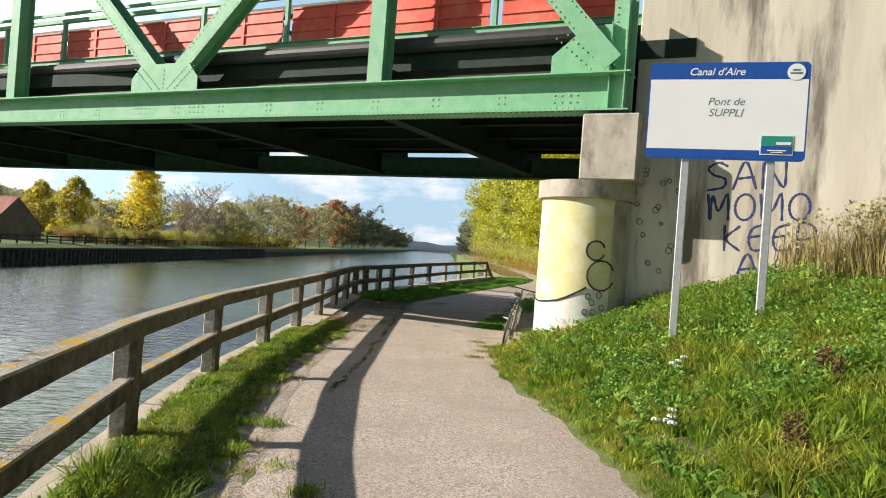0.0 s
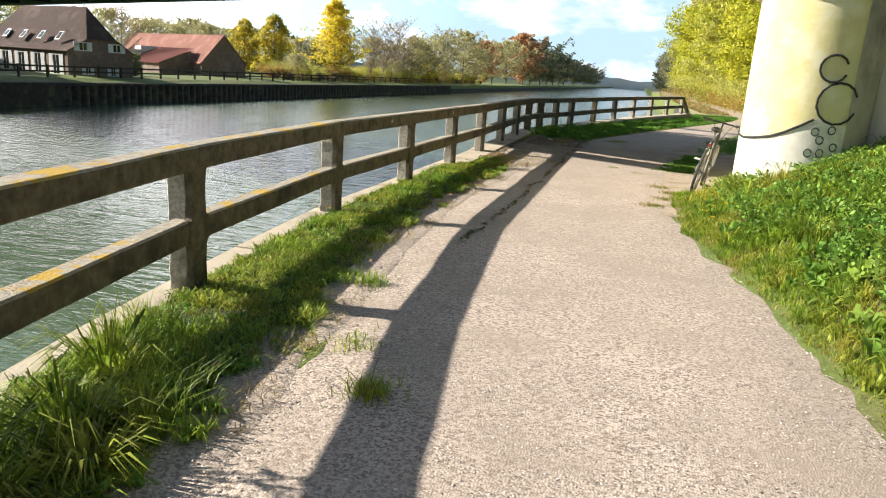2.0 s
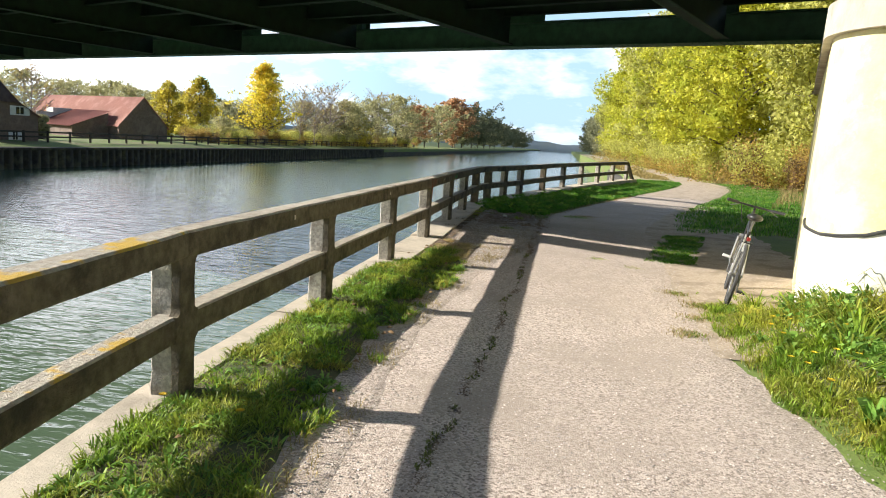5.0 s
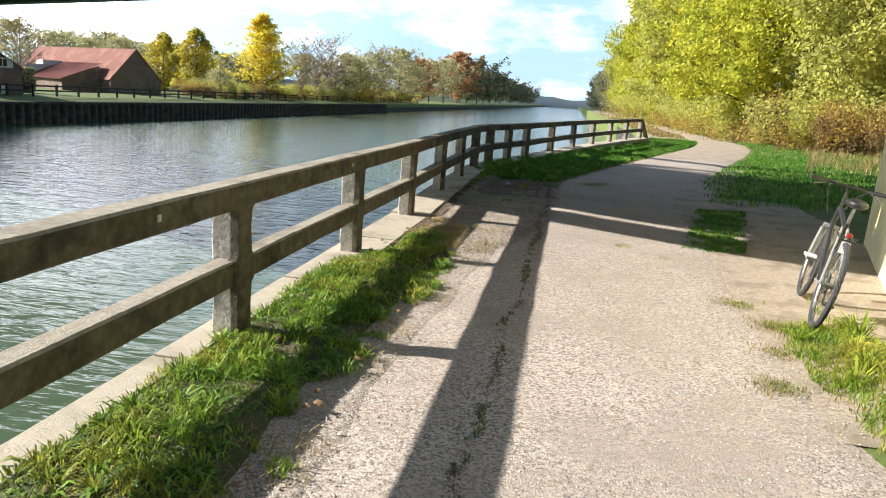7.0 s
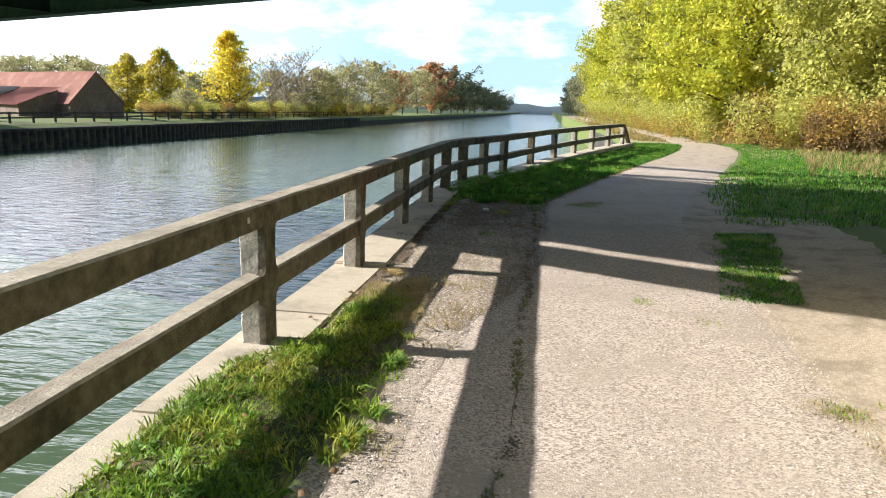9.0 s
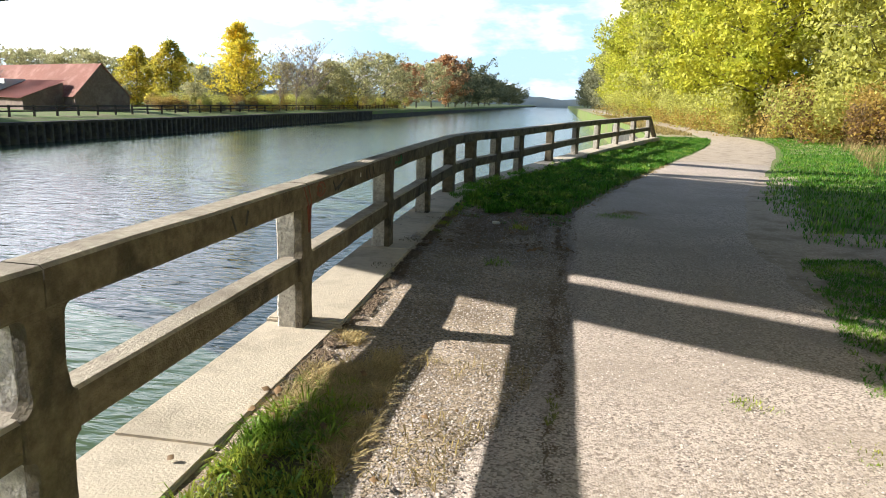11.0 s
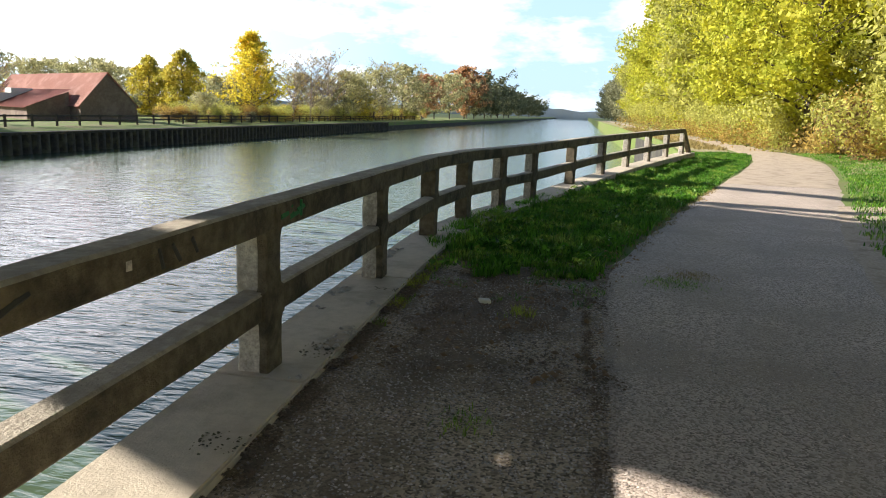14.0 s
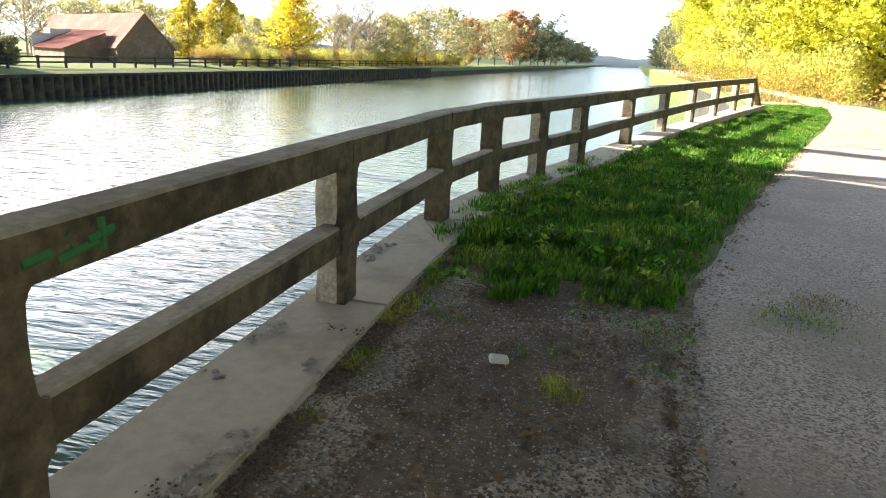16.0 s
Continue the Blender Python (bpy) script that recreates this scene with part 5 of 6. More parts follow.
raw("leaves", V, F, L_YG, sap)


def flower_head(x, y, z, name, label, m, n, r, group):
    t = thing(name, x, y, z, 0, label, "flower", group)
    bm = bmesh.new()
    tube(bm, [(0, 0, -0.16), (0.01, 0, 0)], 0.003, 4)
    part("stem", bm, WEED, t)
    bm = bmesh.new()
    for k in range(n):
        a = 6.283 * k / n
        c, s = math.cos(a), math.sin(a)
        vs = [bm.verts.new(v) for v in ((0, 0, 0.0), (r * 0.6 * c - r * 0.3 * s, r * 0.6 * s + r * 0.3 * c, 0.012), (r * c, r * s, 0.008), (r * 0.6 * c + r * 0.3 * s, r * 0.6 * s - r * 0.3 * c, 0.012))]
        bm.faces.new(vs)
    for k in range(7 if r > 0.03 else 0):
        a = 2.4 * k
        d = 0.32 * r * math.sqrt(k)
        bmesh.ops.create_icosphere(bm, subdivisions=1, radius=r * 0.42, matrix=pose(d * math.cos(a), d * math.sin(a), 0.02 - 0.3 * d, 20 * k, 30 * k, 0) @ Matrix.Diagonal((1, 1, 0.75, 1)))
    part("petals", bm, m, t)


for x, y in ((3.14, 6.80), (3.21, 6.83), (3.14, 6.62), (3.30, 6.90), (2.59, 5.20), (2.64, 5.26), (2.60, 5.10), (2.52, 5.32), (2.70, 5.42)):
    flower_head(x, y, ground_z(x, y) + 0.22, "white_flower", "small white flower head in the bank grass", PETALW, 9, 0.045, "white flowers on the bank")
random.seed(12)
for x, y in [(1.61, 9.72), (1.95, 9.39), (1.69, 9.12), (2.13, 10.78), (1.69, 9.13), (2.09, 9.45), (-1.9, 7.56), (-2.42, 7.64)] + [(random.uniform(1.65, 2.3), random.uniform(8.6, 11.0)) for _ in range(12)]:
    flower_head(x, y, max(0, ground_z(x, y)) + (0.16 if x > 0 else 0.12), "dandelion", "yellow dandelion in the grass", PETALY, 12, 0.026, "dandelions")
bm = bmesh.new()
box(bm, -0.05, 0.05, -0.03, 0.03, 0, 0.035, 0.008)
o = part("stone", bm, WHITEP)
o.matrix_basis = pose(-1.57, 20.5, 0.025, 4, 6, 20)
tagged(o, "small pale stone on the dirt", "stone")


# ---- grass, weeds, gravel and litter ----
def blades(name, spots, height, width, material, label, lean=0.5, seed=1):
    """Bent grass blades, two faces each, rooted at spots (x, y, z)."""
    rng = np.random.default_rng(seed)
    P = np.asarray(spots)
    n = len(P)
    a = rng.uniform(0, 2 * np.pi, n)
    h = height * rng.uniform(0.45, 1.25, n)
    if np.ndim(height):
        h = np.asarray(height) * rng.uniform(0.5, 1.25, n)
    w = width * rng.uniform(0.7, 1.3, n)
    d = np.column_stack([np.cos(a), np.sin(a), np.zeros(n)])
    s = np.column_stack([-np.sin(a), np.cos(a), np.zeros(n)])
    k = (lean * rng.uniform(0.2, 1.3, n) * h)[:, None]
    up = np.array([0, 0, 1.0])
    b0, b1 = P - s * w[:, None] / 2, P + s * w[:, None] / 2
    m0 = P + d * k * 0.35 + up * (h * 0.62)[:, None] - s * w[:, None] * 0.42
    m1 = P + d * k * 0.35 + up * (h * 0.62)[:, None] + s * w[:, None] * 0.42
    tip = P + d * k + up * (h * 0.95)[:, None]
    V = np.stack([b0, b1, m1, m0, tip], 1).reshape(-1, 3)
    i = np.arange(n)[:, None] * 5
    F = np.concatenate([i + np.array([[0, 1, 2]]), i + np.array([[0, 2, 3]]), i + np.array([[3, 2, 4]])])
    ob = raw(name, V, F, material)
    return tagged(ob, label, "grass", kind="stuff")


def tussocks(name, centres, each, radius, height, width, material, label, lean=0.9, seed=1, category="grass"):
    """Tufts of arching blades that fan out from their centres."""
    rng = np.random.default_rng(seed)
    C = np.repeat(np.asarray(centres, float), each, 0)
    n = len(C)
    big = np.repeat(rng.uniform(0.55, 1.3, len(centres)), each)
    a, r = rng.uniform(0, 2 * np.pi, n), radius * np.sqrt(rng.random(n)) * big
    d = np.column_stack([np.cos(a), np.sin(a), np.zeros(n)])
    side = np.column_stack([-np.sin(a), np.cos(a), np.zeros(n)]) + rng.normal(0, 0.35, (n, 3)) * [1, 1, 0.5]
    P = C + d * r[:, None]
    h = height * big * rng.uniform(0.5, 1.2, n)
    w = (width * rng.uniform(0.6, 1.3, n))[:, None]
    k = lean * h * rng.uniform(0.15, 1.2, n)
    up = np.array([0, 0, 1.0])
    rows = []
    for f, rise, wide in ((0.0, 0.0, 0.5), (0.25, 0.55, 0.5), (0.62, 0.88, 0.36)):
        q = P + d * (k * f)[:, None] + up * (h * rise)[:, None]
        rows += [q - side * w * wide, q + side * w * wide]
    rows.append(P + d * (k * 1.15)[:, None] + up * (h * (0.95 - 0.35 * np.minimum(1, k / h)))[:, None])
    V = np.stack(rows, 1).reshape(-1, 3)
    i = np.arange(n)[:, None] * 7
    F = np.concatenate([i + np.array([t]) for t in ([0, 1, 3], [0, 3, 2], [2, 3, 5], [2, 5, 4], [4, 5, 6])])
    return tagged(raw(name, V, F, material), label, category, kind="stuff")


def scatter(n, y0, y1, lo, hi, seed, keep=None, gz=ground_z):
    rng = np.random.default_rng(seed)
    out = []
    Y, U = rng.uniform(y0, y1, n), rng.random(n)
    for y, u in zip(Y, U):
        a, b = lo(y), hi(y)
        if b <= a:
            continue
        x = a + (b - a) * u
        if keep is None or keep(x, y):
            out.append((x, y, max(gz(x, y), -0.02)))
    return out


def patchy(x, y):
    return noise.noise((x * 1.6, y * 1.6, 4.0)) + 0.5 * noise.noise((x * 5, y * 5, 1.0))


L0 = lambda y: rail_x(y) + 0.05
L1 = lambda y: curve_at(EDGE_L, y)
R1 = lambda y: curve_at(EDGE_R, y)
# strip between the railing and the path
LS = lambda y: L0(y) + 0.40 * min(1, max(0, (y - 12.8) / 0.8))
strip = scatter(110000, -3, 15.2, lambda y: LS(y) - 0.16 + 0.05 * noise.noise((3, y * 2.2, 0)), lambda y: min(L1(y) + 0.12, -1.35 if y > 10 else 9), 1,
                lambda x, y: (x - L0(y)) / (L1(y) + 0.05 - L0(y)) < 0.74 + 0.5 * patchy(x, y) - 0.6 * max(0, y - 14.0))
hh = [0.03 + 0.04 * max(0, 0.5 + patchy(x * 0.8, y * 0.8)) for x, y, z in strip]
blades("grass", strip, np.array(hh), 0.008, GRASS, "short green grass strip beside the railing", 1.0, 2)
low = scatter(2900, -3, 14.6, lambda y: LS(y) - 0.12, lambda y: L1(y) - 0.02, 101, lambda x, y: (x - L0(y)) / (L1(y) - L0(y)) < 0.8 + 0.6 * patchy(x + 3, y) and (y < 13.2 or x < -1.75))
tussocks("weeds", low[::2], 13, 0.02, 0.065, 0.018, WEED, "low broad-leaved weeds in the grass strip", 1.7, 102, "weeds")
tussocks("grass", [q for q in low if patchy(q[0] * 1.1, q[1] * 1.1 + 6) > -0.25], 26, 0.04, 0.085, 0.007, GRASS, "arching grass tufts in the strip", 1.1, 103)
near = [(-1.62, 2.6, 0.0), (-1.45, 2.9, 0.0), (-1.66, 3.1, 0.0), (-1.35, 2.45, 0.0), (-1.2, 2.75, 0.0), (-1.75, 3.5, 0.0)]
tussocks("grass", near, 160, 0.10, 0.24, 0.011, GRASS, "tall bright grass tuft by the railing", 1.2, 104)
dry = scatter(16000, -3, 15.4, LS, lambda y: L1(y) + 0.15, 3, lambda x, y: patchy(x + 9, y) > 0.05)
blades("grass", dry, 0.07, 0.005, DRYGRASS, "dry straw among the grass", 1.6, 4)
hay = scatter(12000, 13.9, 15.7, lambda y: LS(y) - 0.15, lambda y: LS(y) + 0.42 - 0.1 * max(0, y - 14.5), 5, lambda x, y: patchy(x + 4, y) > -0.2)
blades("grass", hay, 0.06, 0.006, mat("golden_straw", (0.64, 0.51, 0.25), (0.46, 0.36, 0.17), 0.7, 5, islands=0.3, alpha=0.25, spec=0.2), "dead straw at the end of the grass strip", 2.2, 6)
# bank beside the path and up to the wing wall
BK = lambda x, y: (x - R1(y)) > 0.14 * patchy(x, y) - 0.02 and not (y > 11.6 and x > 1.95) and not (y > 12.0 and x < 1.9 and patchy(x, y) < 0.3)
bank = scatter(80000, -3.5, 13.2, lambda y: R1(y) - 0.05, lambda y: R1(y) + 6.5 - max(0, y - 8) * 0.35, 7, BK)
hh = [min(0.04 + 0.09 * max(0, x - R1(y)), 0.16) + 0.05 * max(0, patchy(x, y)) for x, y, z in bank]
blades("grass", bank, np.array(hh), 0.011, GRASS, "green grass on the bank", 0.9, 8)
tf = scatter(2300, -2.5, 12.4, lambda y: R1(y) + 0.02, lambda y: R1(y) + 4.2 - max(0, y - 8) * 0.3, 105, lambda x, y: BK(x, y) and patchy(x * 0.9 + 2, y * 0.9) > -0.25)
tussocks("grass", [q for q in tf if q[0] - R1(q[1]) > 0.5], 36, 0.05, 0.25, 0.013, GRASS, "arching grass tussocks on the bank", 1.1, 106)
tussocks("grass", [q for q in tf if q[0] - R1(q[1]) <= 0.5], 34, 0.04, 0.12, 0.010, GRASS, "small grass tufts at the foot of the bank", 1.2, 107)
bl = scatter(700, 0.5, 11.2, lambda y: R1(y) + 0.15, lambda y: R1(y) + 2.6, 108, lambda x, y: BK(x, y) and patchy(x * 1.2 + 8, y * 1.2) > 0.0)
tussocks("weeds", bl, 9, 0.02, 0.15, 0.05, WEED, "dock and dandelion leaves among the grass", 1.3, 109, "weeds")
tussocks("weeds", [(2.28, 3.55, ground_z(2.28, 3.55)), (2.5, 3.3, ground_z(2.5, 3.3))], 7, 0.03, 0.30, 0.15, WEED, "large pale burdock leaves on the bank", 1.0, 110, "weeds")
drytop = scatter(9000, 4, 10.5, lambda y: R1(y) + 4.0, lambda y: R1(y) + 7.0, 9, lambda x, y: patchy(x, y) > 0.0)
blades("grass", drytop, 0.85, 0.013, DRYGRASS, "tall dry grass at the top of the bank", 0.5, 10)
dryedge = scatter(6000, -2, 12.5, lambda y: R1(y) - 0.08, lambda y: R1(y) + 0.25, 11)
blades("grass", dryedge, 0.06, 0.005, DRYGRASS, "straw along the edge of the path", 1.5, 12)
edge = scatter(26000, -3, 12.4, lambda y: R1(y) - 0.12, lambda y: R1(y) + 0.45, 75, lambda x, y: x - R1(y) > 0.12 * patchy(x * 2, y * 2) - 0.04)
blades("grass", edge, 0.075, 0.008, GRASS, "short grass creeping over the path edge", 1.1, 76)
# triangle beyond the gravel, and the far right-hand grass
tri = scatter(120000, 20.9, 52, lambda y: rail_x(y) + (0.26 if y < 22.2 else max(-0.05, 0.26 - 0.35 * (y - 22.2))), lambda y: L1(y) + 0.08, 13, lambda x, y: y > 21.9 + 0.9 * patchy(x, y) - 0.35 * (x + 1.6) and x < L1(y) + 0.12 * patchy(x * 2, y * 2) + 0.02)
blades("grass", tri, np.array([0.05 + 0.10 * max(0, 0.4 + patchy(x * 0.9, y * 0.9)) for x, y, z in tri]), 0.014, L_LUSH, "lush green grass between railing and path", 0.6, 14)
shade = scatter(80000, 17.6, 56, R1, lambda y: R1(y) + 9, 15, lambda x, y: y > 20.3 + 0.5 * patchy(x, y) and x - R1(y) > 0.12 + 0.25 * patchy(x * 1.5, y * 1.5) + max(0, 0.09 * (25 - y)))
blades("grass", shade, np.array([0.08 + 0.07 * max(0, patchy(x, y)) for x, y, z in shade]), 0.017, L_LUSH, "green grass along the far side of the path", 0.6, 16)
tuft = scatter(12000, 15.4, 19.4, lambda y: 1.14 + 0.2 * (y - 15.5), lambda y: 1.95 + 0.22 * (y - 15.6), 17, lambda x, y: min(x - 1.22 - 0.2 * (y - 15.5), 1.88 + 0.22 * (y - 15.6) - x) > 0.55 * patchy(x * 2.6, y * 1.3) - 0.04)
blades("grass", tuft, 0.05, 0.010, L_LUSH, "thin grass patch on the bare ground", 1.0, 18)
far = scatter(26000, 56, 130, lambda y: 5.2, lambda y: 13.5, 19, lambda x, y: not (L1(y) - 0.2 < x < R1(y) + 0.2))
blades("grass", far, 0.22, 0.05, DRYGRASS, "pale rough grass along the far towpath", 0.7, 20)
near_dry = scatter(9000, -2.5, 8, L0, lambda y: L1(y) - 0.05, 61, lambda x, y: patchy(x * 0.7 + 3, y * 0.7) > 0.12)
blades("grass", near_dry, 0.10, 0.007, mat("yellowing_grass", (0.46, 0.46, 0.10), (0.32, 0.38, 0.06), 0.6, 4, islands=0.3, alpha=0.5, spec=0.3), "yellowing longer grass in the strip", 1.1, 62)
rough = scatter(16000, 30, 60, lambda y: R1(y) + 2.5, lambda y: R1(y) + 10, 23, lambda x, y: patchy(x * 0.5, y * 0.5) > 0.05)
blades("grass", rough, 0.35, 0.016, DRYGRASS, "pale dry grass before the trees", 0.6, 24)


def tuft_at(name, label, x, y, r, h, n, m, seed):
    rng = np.random.default_rng(seed)
    q = rng.normal(0, r, (n, 2))
    ob = blades(name, [(x + a, y + b, 0.015) for a, b in q], h, 0.006, m, label, 1.1, seed)
    return ob


for x, y, r, h, n, s in ((-0.43, 3.8, 0.06, 0.10, 260, 31), (-0.75, 4.4, 0.09, 0.05, 160, 32), (0.36, 15.1, 0.06, 0.035, 110, 33), (0.85, 14.6, 0.10, 0.02, 90, 34), (-1.25, 20.3, 0.07, 0.06, 120, 36),
                         (-1.35, 18.2, 0.08, 0.035, 100, 40), (-1.85, 3.9, 0.12, 0.24, 420, 41), (-1.15, 5.6, 0.08, 0.09, 200, 42), (-1.3, 3.2, 0.12, 0.2, 380, 44)):
    tuft_at("grass", "small grass tuft growing through the path", x, y, r, h, n, GRASS, s)
for x, y, n, q in ((1.05, 10.9, 260, 140), (1.22, 11.6, 220, 141), (1.38, 12.3, 260, 142), (1.2, 12.9, 200, 143)):
    tuft_at("grass", "straw and dry weeds on the bare ground", x, y, 0.10, 0.035, n, DRYGRASS, q)
    tuft_at("grass", "small weeds on the bare ground", x + 0.05, y, 0.07, 0.03, n // 2, GRASS, q + 10)
tuft_at("grass", "mossy weed patch on the path", 0.12, 21.75, 0.16, 0.035, 500, WEED, 35)
tuft_at("grass", "mossy weed patch on the path", 0.35, 22.2, 0.14, 0.03, 400, DRYGRASS, 39)


def leafy(name, spots, size, n_each, spread, material, label, seed):
    rng = np.random.default_rng(seed)
    C = np.asarray(spots)
    V, F = leaf_cloud(C, np.full(len(C), spread), n_each * len(C), size, rng, 0.7)
    return tagged(raw(name, V, F, material), label, "weeds", kind="stuff")


random.seed(4)
wd = [(x, y, z + random.uniform(0.10, 0.24)) for x, y, z in scatter(5600, 1, 11.4, lambda y: R1(y) + 0.45, lambda y: R1(y) + 5.5, 21, lambda x, y: patchy(x * 0.6, y * 0.6) + 0.12 * (y - 7) + 0.25 * (x - R1(y) - 1.2) > 0.05 + 0.3 * noise.noise((x * 4, y * 4, 7)) and not (y > 11.0 and x > 2.0))]
leafy("weeds", wd, 0.028, 22, 0.12, WEED, "bushy nettles covering the upper bank", 22)
wd4 = [(x, y, z + 0.08) for x, y, z in scatter(900, 21.6, 32, lambda y: rail_x(y) + 0.1, lambda y: L1(y) - 0.1, 29, lambda x, y: patchy(x + 5, y) > 0.05)]
leafy("weeds", wd4, 0.035, 9, 0.09, L_LUSH, "broad-leaved weeds in the lush grass", 30)
wd3 = [(x, y, z + random.uniform(0.2, 1.0)) for x, y, z in scatter(260, 4.5, 9.5, lambda y: R1(y) + 4.2, lambda y: R1(y) + 6.5, 27)]
leafy("weeds", wd3, 0.035, 26, 0.20, L_OLV, "tall olive weeds against the wing wall", 28)


def pebbles(name, spots, size, material, label, seed):
    rng = np.random.default_rng(seed)
    P = np.asarray(spots)
    n = len(P)
    s = size * rng.uniform(0.4, 1.3, (n, 1))
    a = rng.uniform(0, 6.28, n)
    u = np.column_stack([np.cos(a), np.sin(a), rng.normal(0, 0.2, n)]) * s
    v = np.column_stack([-np.sin(a), np.cos(a), rng.normal(0, 0.2, n)]) * s * 0.75
    w = np.column_stack([rng.normal(0, 0.15, n), rng.normal(0, 0.15, n), np.ones(n)]) * s * 0.6
    V = np.stack([P + u, P + v, P - u, P - v, P + w], 1).reshape(-1, 3)
    i = np.arange(n)[:, None] * 5
    F = np.concatenate([i + np.array([[0, 1, 4]]), i + np.array([[1, 2, 4]]), i + np.array([[2, 3, 4]]), i + np.array([[3, 0, 4]])])
    return tagged(raw(name, V, F, material), label, "gravel", kind="stuff")


PEB = mat("loose_chippings", (0.62, 0.55, 0.48), (0.36, 0.30, 0.26), 0.9, 30, islands=0.5)
pb = [(x, y, z + 0.022) for x, y, z in scatter(34000, 1.5, 20, lambda y: L1(y) - 0.1, lambda y: R1(y) - 0.1, 41)]
pebbles("chippings", pb, 0.0085, PEB, "loose pale chippings on the path", 42)
pb = [(x, y, z + 0.012) for x, y, z in scatter(26000, 13.5, 21.6, lambda y: rail_x(y) + 0.28, lambda y: L1(y) + 0.3, 43)]
pebbles("chippings", pb, 0.010, PEB, "loose gravel beside the railing", 44)
lit = [(x, y, z + 0.03) for x, y, z in scatter(260, 18.8, 21.6, lambda y: -2.2, lambda y: -0.6, 45, lambda x, y: patchy(x, y) > -0.1)] + \
      [(x, y, z + 0.03) for x, y, z in scatter(160, 21.5, 30, lambda y: L1(y) - 0.35, lambda y: L1(y) + 0.3, 46)] + \
      [(x, y, z + 0.06) for x, y, z in scatter(90, 3, 15, L0, L1, 47)]
pebbles("dead_leaves", lit, 0.028, LEAFLIT, "scattered dead leaves and crumbs of dirt", 48)

# moss, crumbs and small tufts along the seam of the path
sm = [(seam_x(y) + random.gauss(0, 0.022), y, 0.022) for y in np.arange(6.5, 21.2, 0.0035) if noise.noise((y * 1.4, 31, 0)) + 0.5 * noise.noise((y * 6, 7, 0)) > -0.05]
pebbles("crumbs", sm, 0.011, DIRT, "loose dark crumbs along the crack", 120)
sm = [(seam_x(y) + random.gauss(0, 0.02), y, 0.024) for y in np.arange(7.0, 15.0, 0.03) if noise.noise((y * 1.1, 55, 0)) + 0.5 * noise.noise((y * 5, 3, 0)) > 0.02]
tussocks("grass", sm, 8, 0.012, 0.022, 0.006, MOSSG, "moss and tiny grass in the crack of the path", 1.3, 121)
# brown seed heads of dock on the bank
for x, y, h in ((3.15, 4.15, 0.36), (3.27, 4.22, 0.32), (3.21, 4.05, 0.3), (3.95, 5.2, 0.42), (4.06, 5.3, 0.38), (4.02, 5.05, 0.34)):
    dk = thing("dock_plant", x, y, ground_z(x, y), 0, "rust-brown seed head of dock in the grass", "plant", "dock seed heads")
    bm = bmesh.new()
    tube(bm, [(0, 0, -0.1), (0.02, 0, h * 0.5), (0.01, 0.03, h)], [0.006, 0.005, 0.003], 5)
    part("stem", bm, LEAFLIT, dk)
    rng = np.random.default_rng(int(x * 100))
    V, F = leaf_cloud(np.array([(0.015, 0.02, h * f) for f in (0.5, 0.6, 0.7, 0.8, 0.9, 1.0)]), np.full(6, 0.055), 260, 0.014, rng)
    raw("seeds", V, F, RUST, dk)

# ragged front of the lush grass, weeds and soil along the coping
thin = scatter(5200, 20.6, 23.2, lambda y: rail_x(y) + 0.24, lambda y: L1(y) + 0.12, 81, lambda x, y: patchy(x * 1.7 + 1, y * 1.7) > 0.12 + 0.25 * (21.6 - y) - 0.15 * (x + 1.6))
blades("grass", thin, 0.045, 0.008, L_LUSH, "thin ragged grass at the edge of the dirt", 1.2, 82)
side = scatter(1500, 19.6, 22.2, lambda y: rail_x(y) + 0.24, lambda y: rail_x(y) + 0.40, 83, lambda x, y: patchy(x * 2, y * 1.4) > 0.02)
blades("grass", side, 0.07, 0.007, GRASS, "weeds along the edge of the coping", 1.2, 84)
hem = scatter(2200, 22.4, 33, lambda y: L1(y) - 0.12, lambda y: L1(y) + 0.22, 85, lambda x, y: patchy(x * 2, y * 2) > 0.0)
blades("grass", hem, 0.05, 0.009, DRYGRASS, "dry straw along the grass edge", 1.6, 86)
straw = scatter(1300, 19.8, 21.9, lambda y: -1.95, lambda y: -0.95, 87, lambda x, y: patchy(x * 2 + 3, y * 2) > 0.08)
blades("grass", straw, 0.05, 0.006, LEAFLIT, "brown dead straw on the damp dirt", 2.6, 88)
soil = [(x, y, z + 0.03) for x, y, z in scatter(7000, 14.6, 22.6, lambda y: rail_x(y) + 0.23, lambda y: rail_x(y) + 0.38, 89, lambda x, y: patchy(x * 2, y * 2) > -0.1)] + \
       [(x, y, z + 0.025) for x, y, z in scatter(4200, 18.6, 22.6, lambda y: -2.0, lambda y: -0.5, 90, lambda x, y: patchy(x * 1.5 + 7, y * 1.5) > 0.05)]
pebbles("crumbs", soil, 0.013, DIRT, "dark crumbs of soil on the gravel", 91)
moss = [(rail_x(y) + random.uniform(0.02, 0.25), y + random.gauss(0, 0.02), 0.056) for y in np.arange(17.4, 20.6, 0.004) if noise.noise((y * 2.3, 12, 0)) > 0.27]
pebbles("moss", moss, 0.010, MOSS, "dark moss crumbs on the coping", 92)

# broken edges and crumbs on the coping
cr = [(rail_x(y) + random.uniform(-0.30, -0.16), y, 0.055) for y in np.arange(18.6, 23.0, 0.02) if noise.noise((y * 1.7, 3, 0)) > 0.05] + \
     [(rail_x(y) + random.uniform(0.12, 0.24), y, 0.055) for y in np.arange(18.3, 20.2, 0.02) if noise.noise((y * 1.9, 8, 0)) > 0.0]
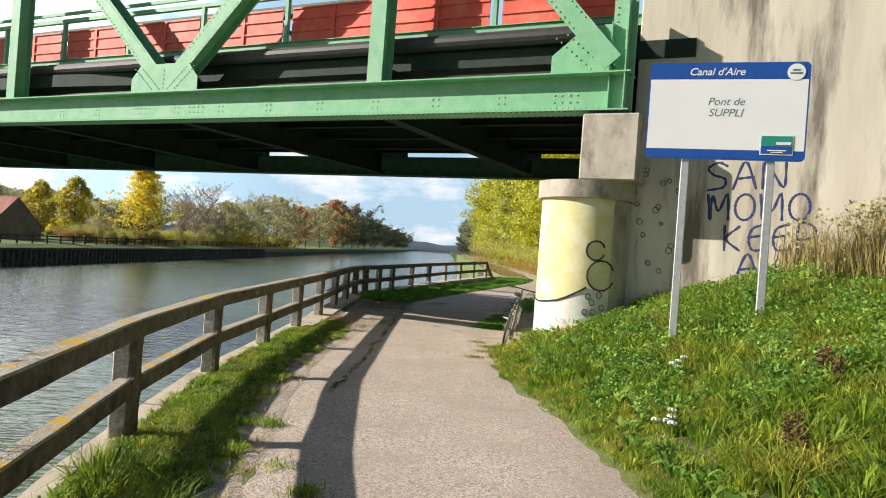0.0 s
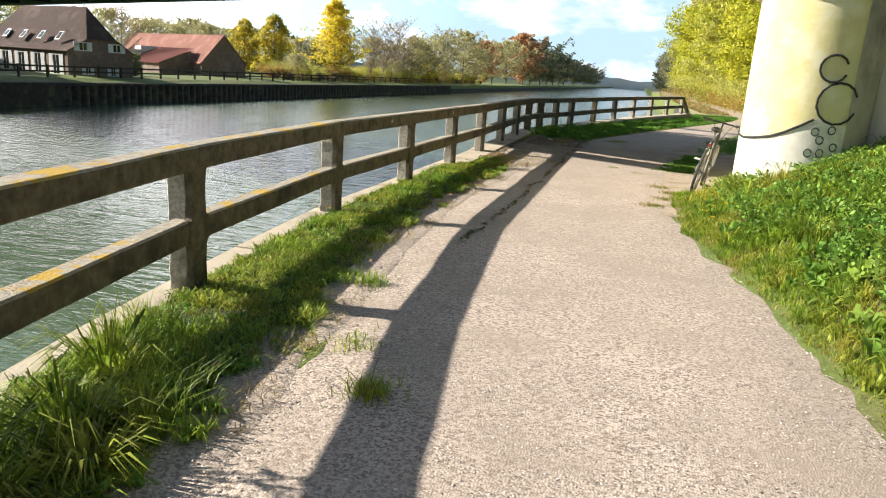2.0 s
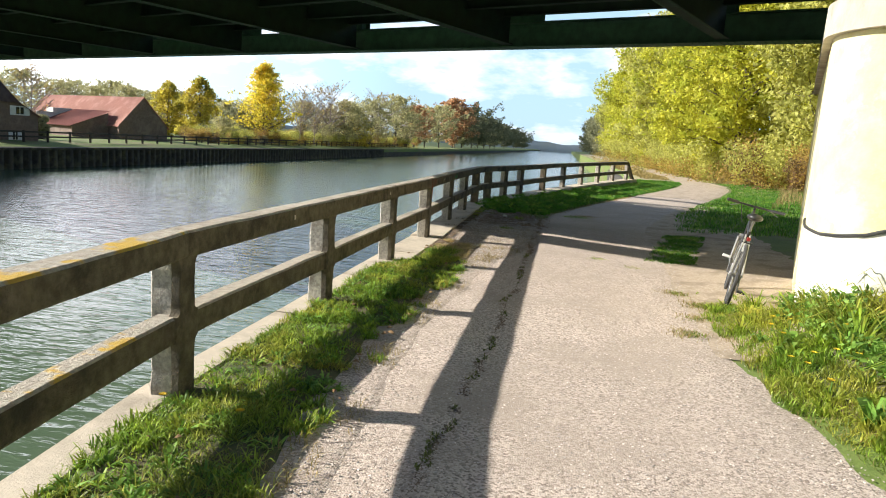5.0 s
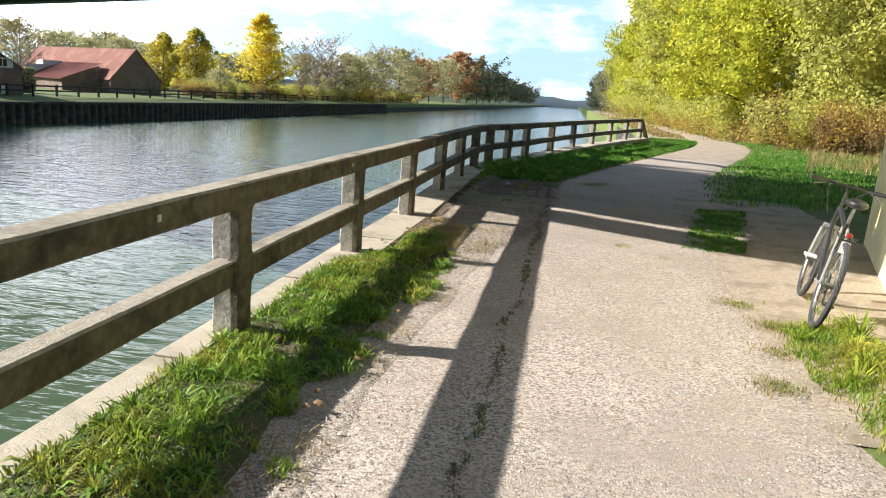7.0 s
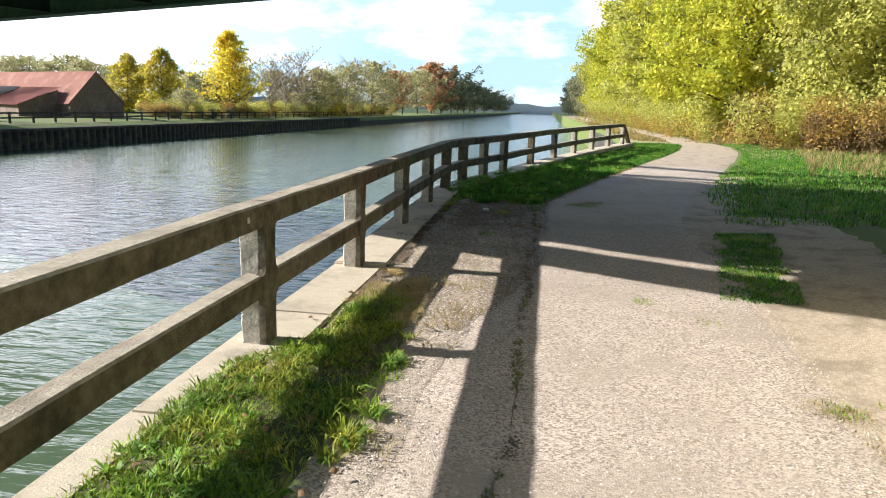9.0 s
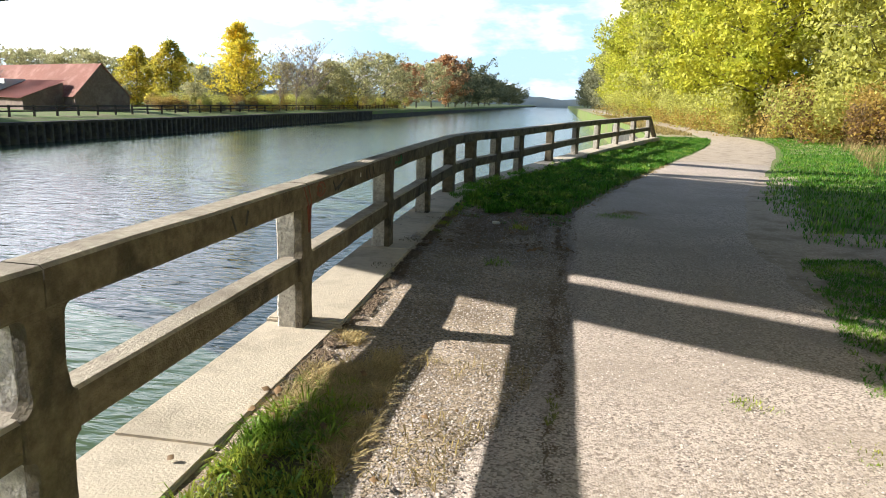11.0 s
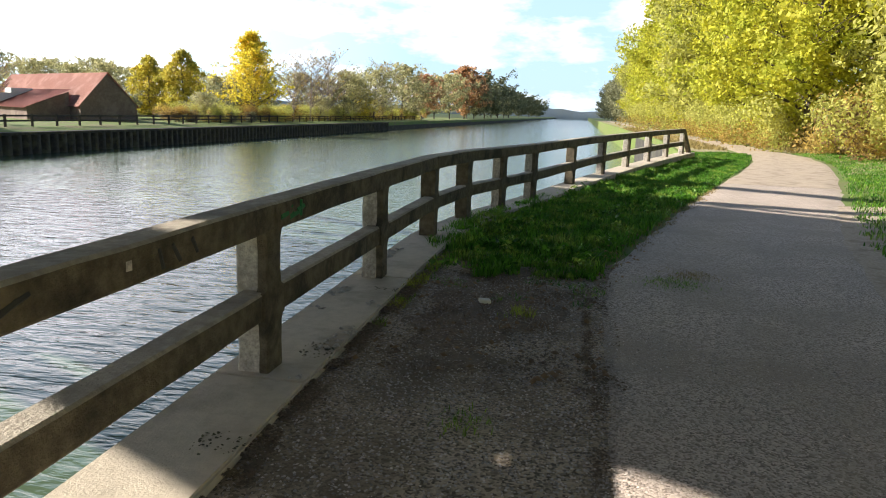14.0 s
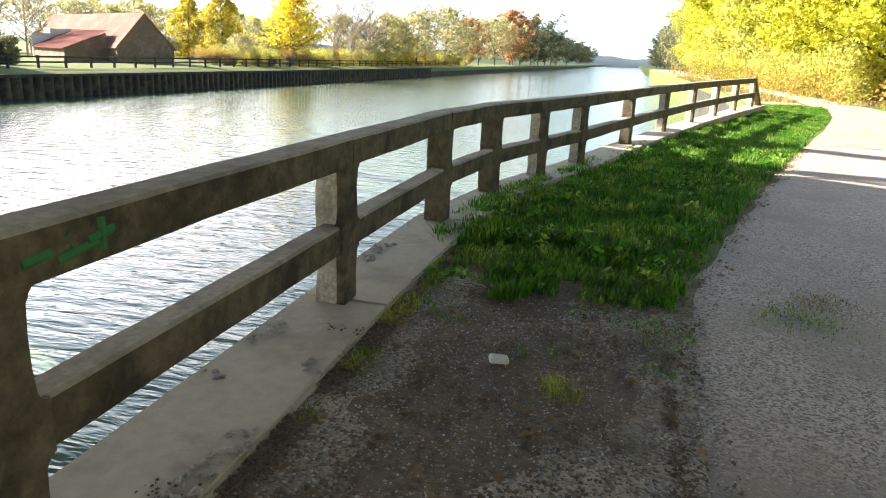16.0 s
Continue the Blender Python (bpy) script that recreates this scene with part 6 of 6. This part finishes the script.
pebbles("rubble", cr, 0.03, POSTC, "crumbled concrete on the coping", 49)

# ---- clouds: a far sheet of thin bright cloud with blue gaps ----
CL = bpy.data.materials.new("cloud_sheet")
CL.use_nodes = True
nt, N = CL.node_tree, CL.node_tree.nodes
N.remove(N["Principled BSDF"])
geo = N.new("ShaderNodeNewGeometry")


def node(kind, **kw):
    n = N.new(kind)
    for k, v in kw.items():
        n.inputs[k].default_value = v
    return n


def math_node(op, a, b):
    n = N.new("ShaderNodeMath")
    n.operation = op
    for i, v in enumerate((a, b)):
        if isinstance(v, (int, float)):
            n.inputs[i].default_value = v
        else:
            nt.links.new(v, n.inputs[i])
    return n.outputs[0]


mp = node("ShaderNodeMapping", Scale=(0.0011, 0.0011, 0.0030))
nt.links.new(geo.outputs["Position"], mp.inputs["Vector"])
nz = node("ShaderNodeTexNoise", Scale=3.6, Detail=8.0, Roughness=0.58)
nt.links.new(mp.outputs[0], nz.inputs["Vector"])
total = math_node("MULTIPLY", math_node("SUBTRACT", nz.outputs[0], 0.5), 4.0)
RAD = 1900.0
# banks of cloud: azimuth, elevation, half width and half height in degrees, weight
for az, el, wa, we, wt in ((-9.0, 6.4, 6.5, 3.6, 0.95), (-1.0, 3.0, 5.5, 3.0, 0.55), (4.5, 8.0, 4.5, 6.0, 0.85), (-40, 12, 26, 15, 1.15), (-24, 13, 9, 3.0, 0.5), (-15, 3.0, 12, 2.6, 0.5), (30, 14, 22, 12, 0.3), (-70, 10, 25, 18, 1.0), (-5, 1.0, 30, 1.8, 0.45)):
    c = (RAD * math.sin(radians(az)), RAD * math.cos(radians(az)), RAD * math.tan(radians(el)))
    m = node("ShaderNodeMapping")
    m.vector_type = "TEXTURE"
    m.inputs["Location"].default_value = c
    m.inputs["Scale"].default_value = (RAD * math.tan(radians(wa)), RAD * math.tan(radians(wa)), RAD * math.tan(radians(we)))
    nt.links.new(geo.outputs["Position"], m.inputs["Vector"])
    g = N.new("ShaderNodeTexGradient")
    g.gradient_type = "SPHERICAL"
    nt.links.new(m.outputs[0], g.inputs[0])
    total = math_node("ADD", total, math_node("MULTIPLY", g.outputs[1], wt * 1.5))
rp = N.new("ShaderNodeValToRGB")
rp.color_ramp.elements[0].position, rp.color_ramp.elements[1].position = 0.30, 1.15
nt.links.new(total, rp.inputs[0])
em = N.new("ShaderNodeEmission")
tint = N.new("ShaderNodeMix")
tint.data_type = "RGBA"
tint.inputs[6].default_value, tint.inputs[7].default_value = (0.52, 0.77, 0.96, 1), (0.97, 0.98, 1.0, 1)
nt.links.new(rp.outputs[0], tint.inputs[0])
nt.links.new(tint.outputs[2], em.inputs[0])
# the haze brightens towards the sun's side
m = node("ShaderNodeMapping")
m.vector_type = "TEXTURE"
m.inputs["Location"].default_value = (RAD * math.sin(radians(-66)), RAD * math.cos(radians(-66)), 350)
m.inputs["Scale"].default_value = (1700, 1700, 1500)
nt.links.new(geo.outputs["Position"], m.inputs["Vector"])
g = N.new("ShaderNodeTexGradient")
g.gradient_type = "SPHERICAL"
nt.links.new(m.outputs[0], g.inputs[0])
nt.links.new(math_node("MULTIPLY", math_node("ADD", math_node("MULTIPLY", g.outputs[1], 2.3), 1.0), CLOUD_GLOW), em.inputs[1])
tr = N.new("ShaderNodeBsdfTransparent")
ms = N.new("ShaderNodeMixShader")
# thin haze everywhere, thick where the clouds stand
nt.links.new(math_node("ADD", math_node("MULTIPLY", rp.outputs[0], 0.25), 0.75), ms.inputs[0])
nt.links.new(tr.outputs[0], ms.inputs[1])
nt.links.new(em.outputs[0], ms.inputs[2])
nt.links.new(ms.outputs[0], N["Material Output"].inputs[0])
V, F = [], []
na, ne = 40, 10
for i in range(na + 1):
    a = radians(-84 + 150 * i / na)
    for j in range(ne + 1):
        V.append((RAD * math.sin(a), RAD * math.cos(a), -20 + 1100 * j / ne))
for i in range(na):
    for j in range(ne):
        k = i * (ne + 1) + j
        F.append((k, k + 1, k + ne + 2, k + ne + 1))
tagged(raw("backdrop", V, F, CL, smooth=True), "white clouds drifting in a pale blue sky", "sky", kind="structure")
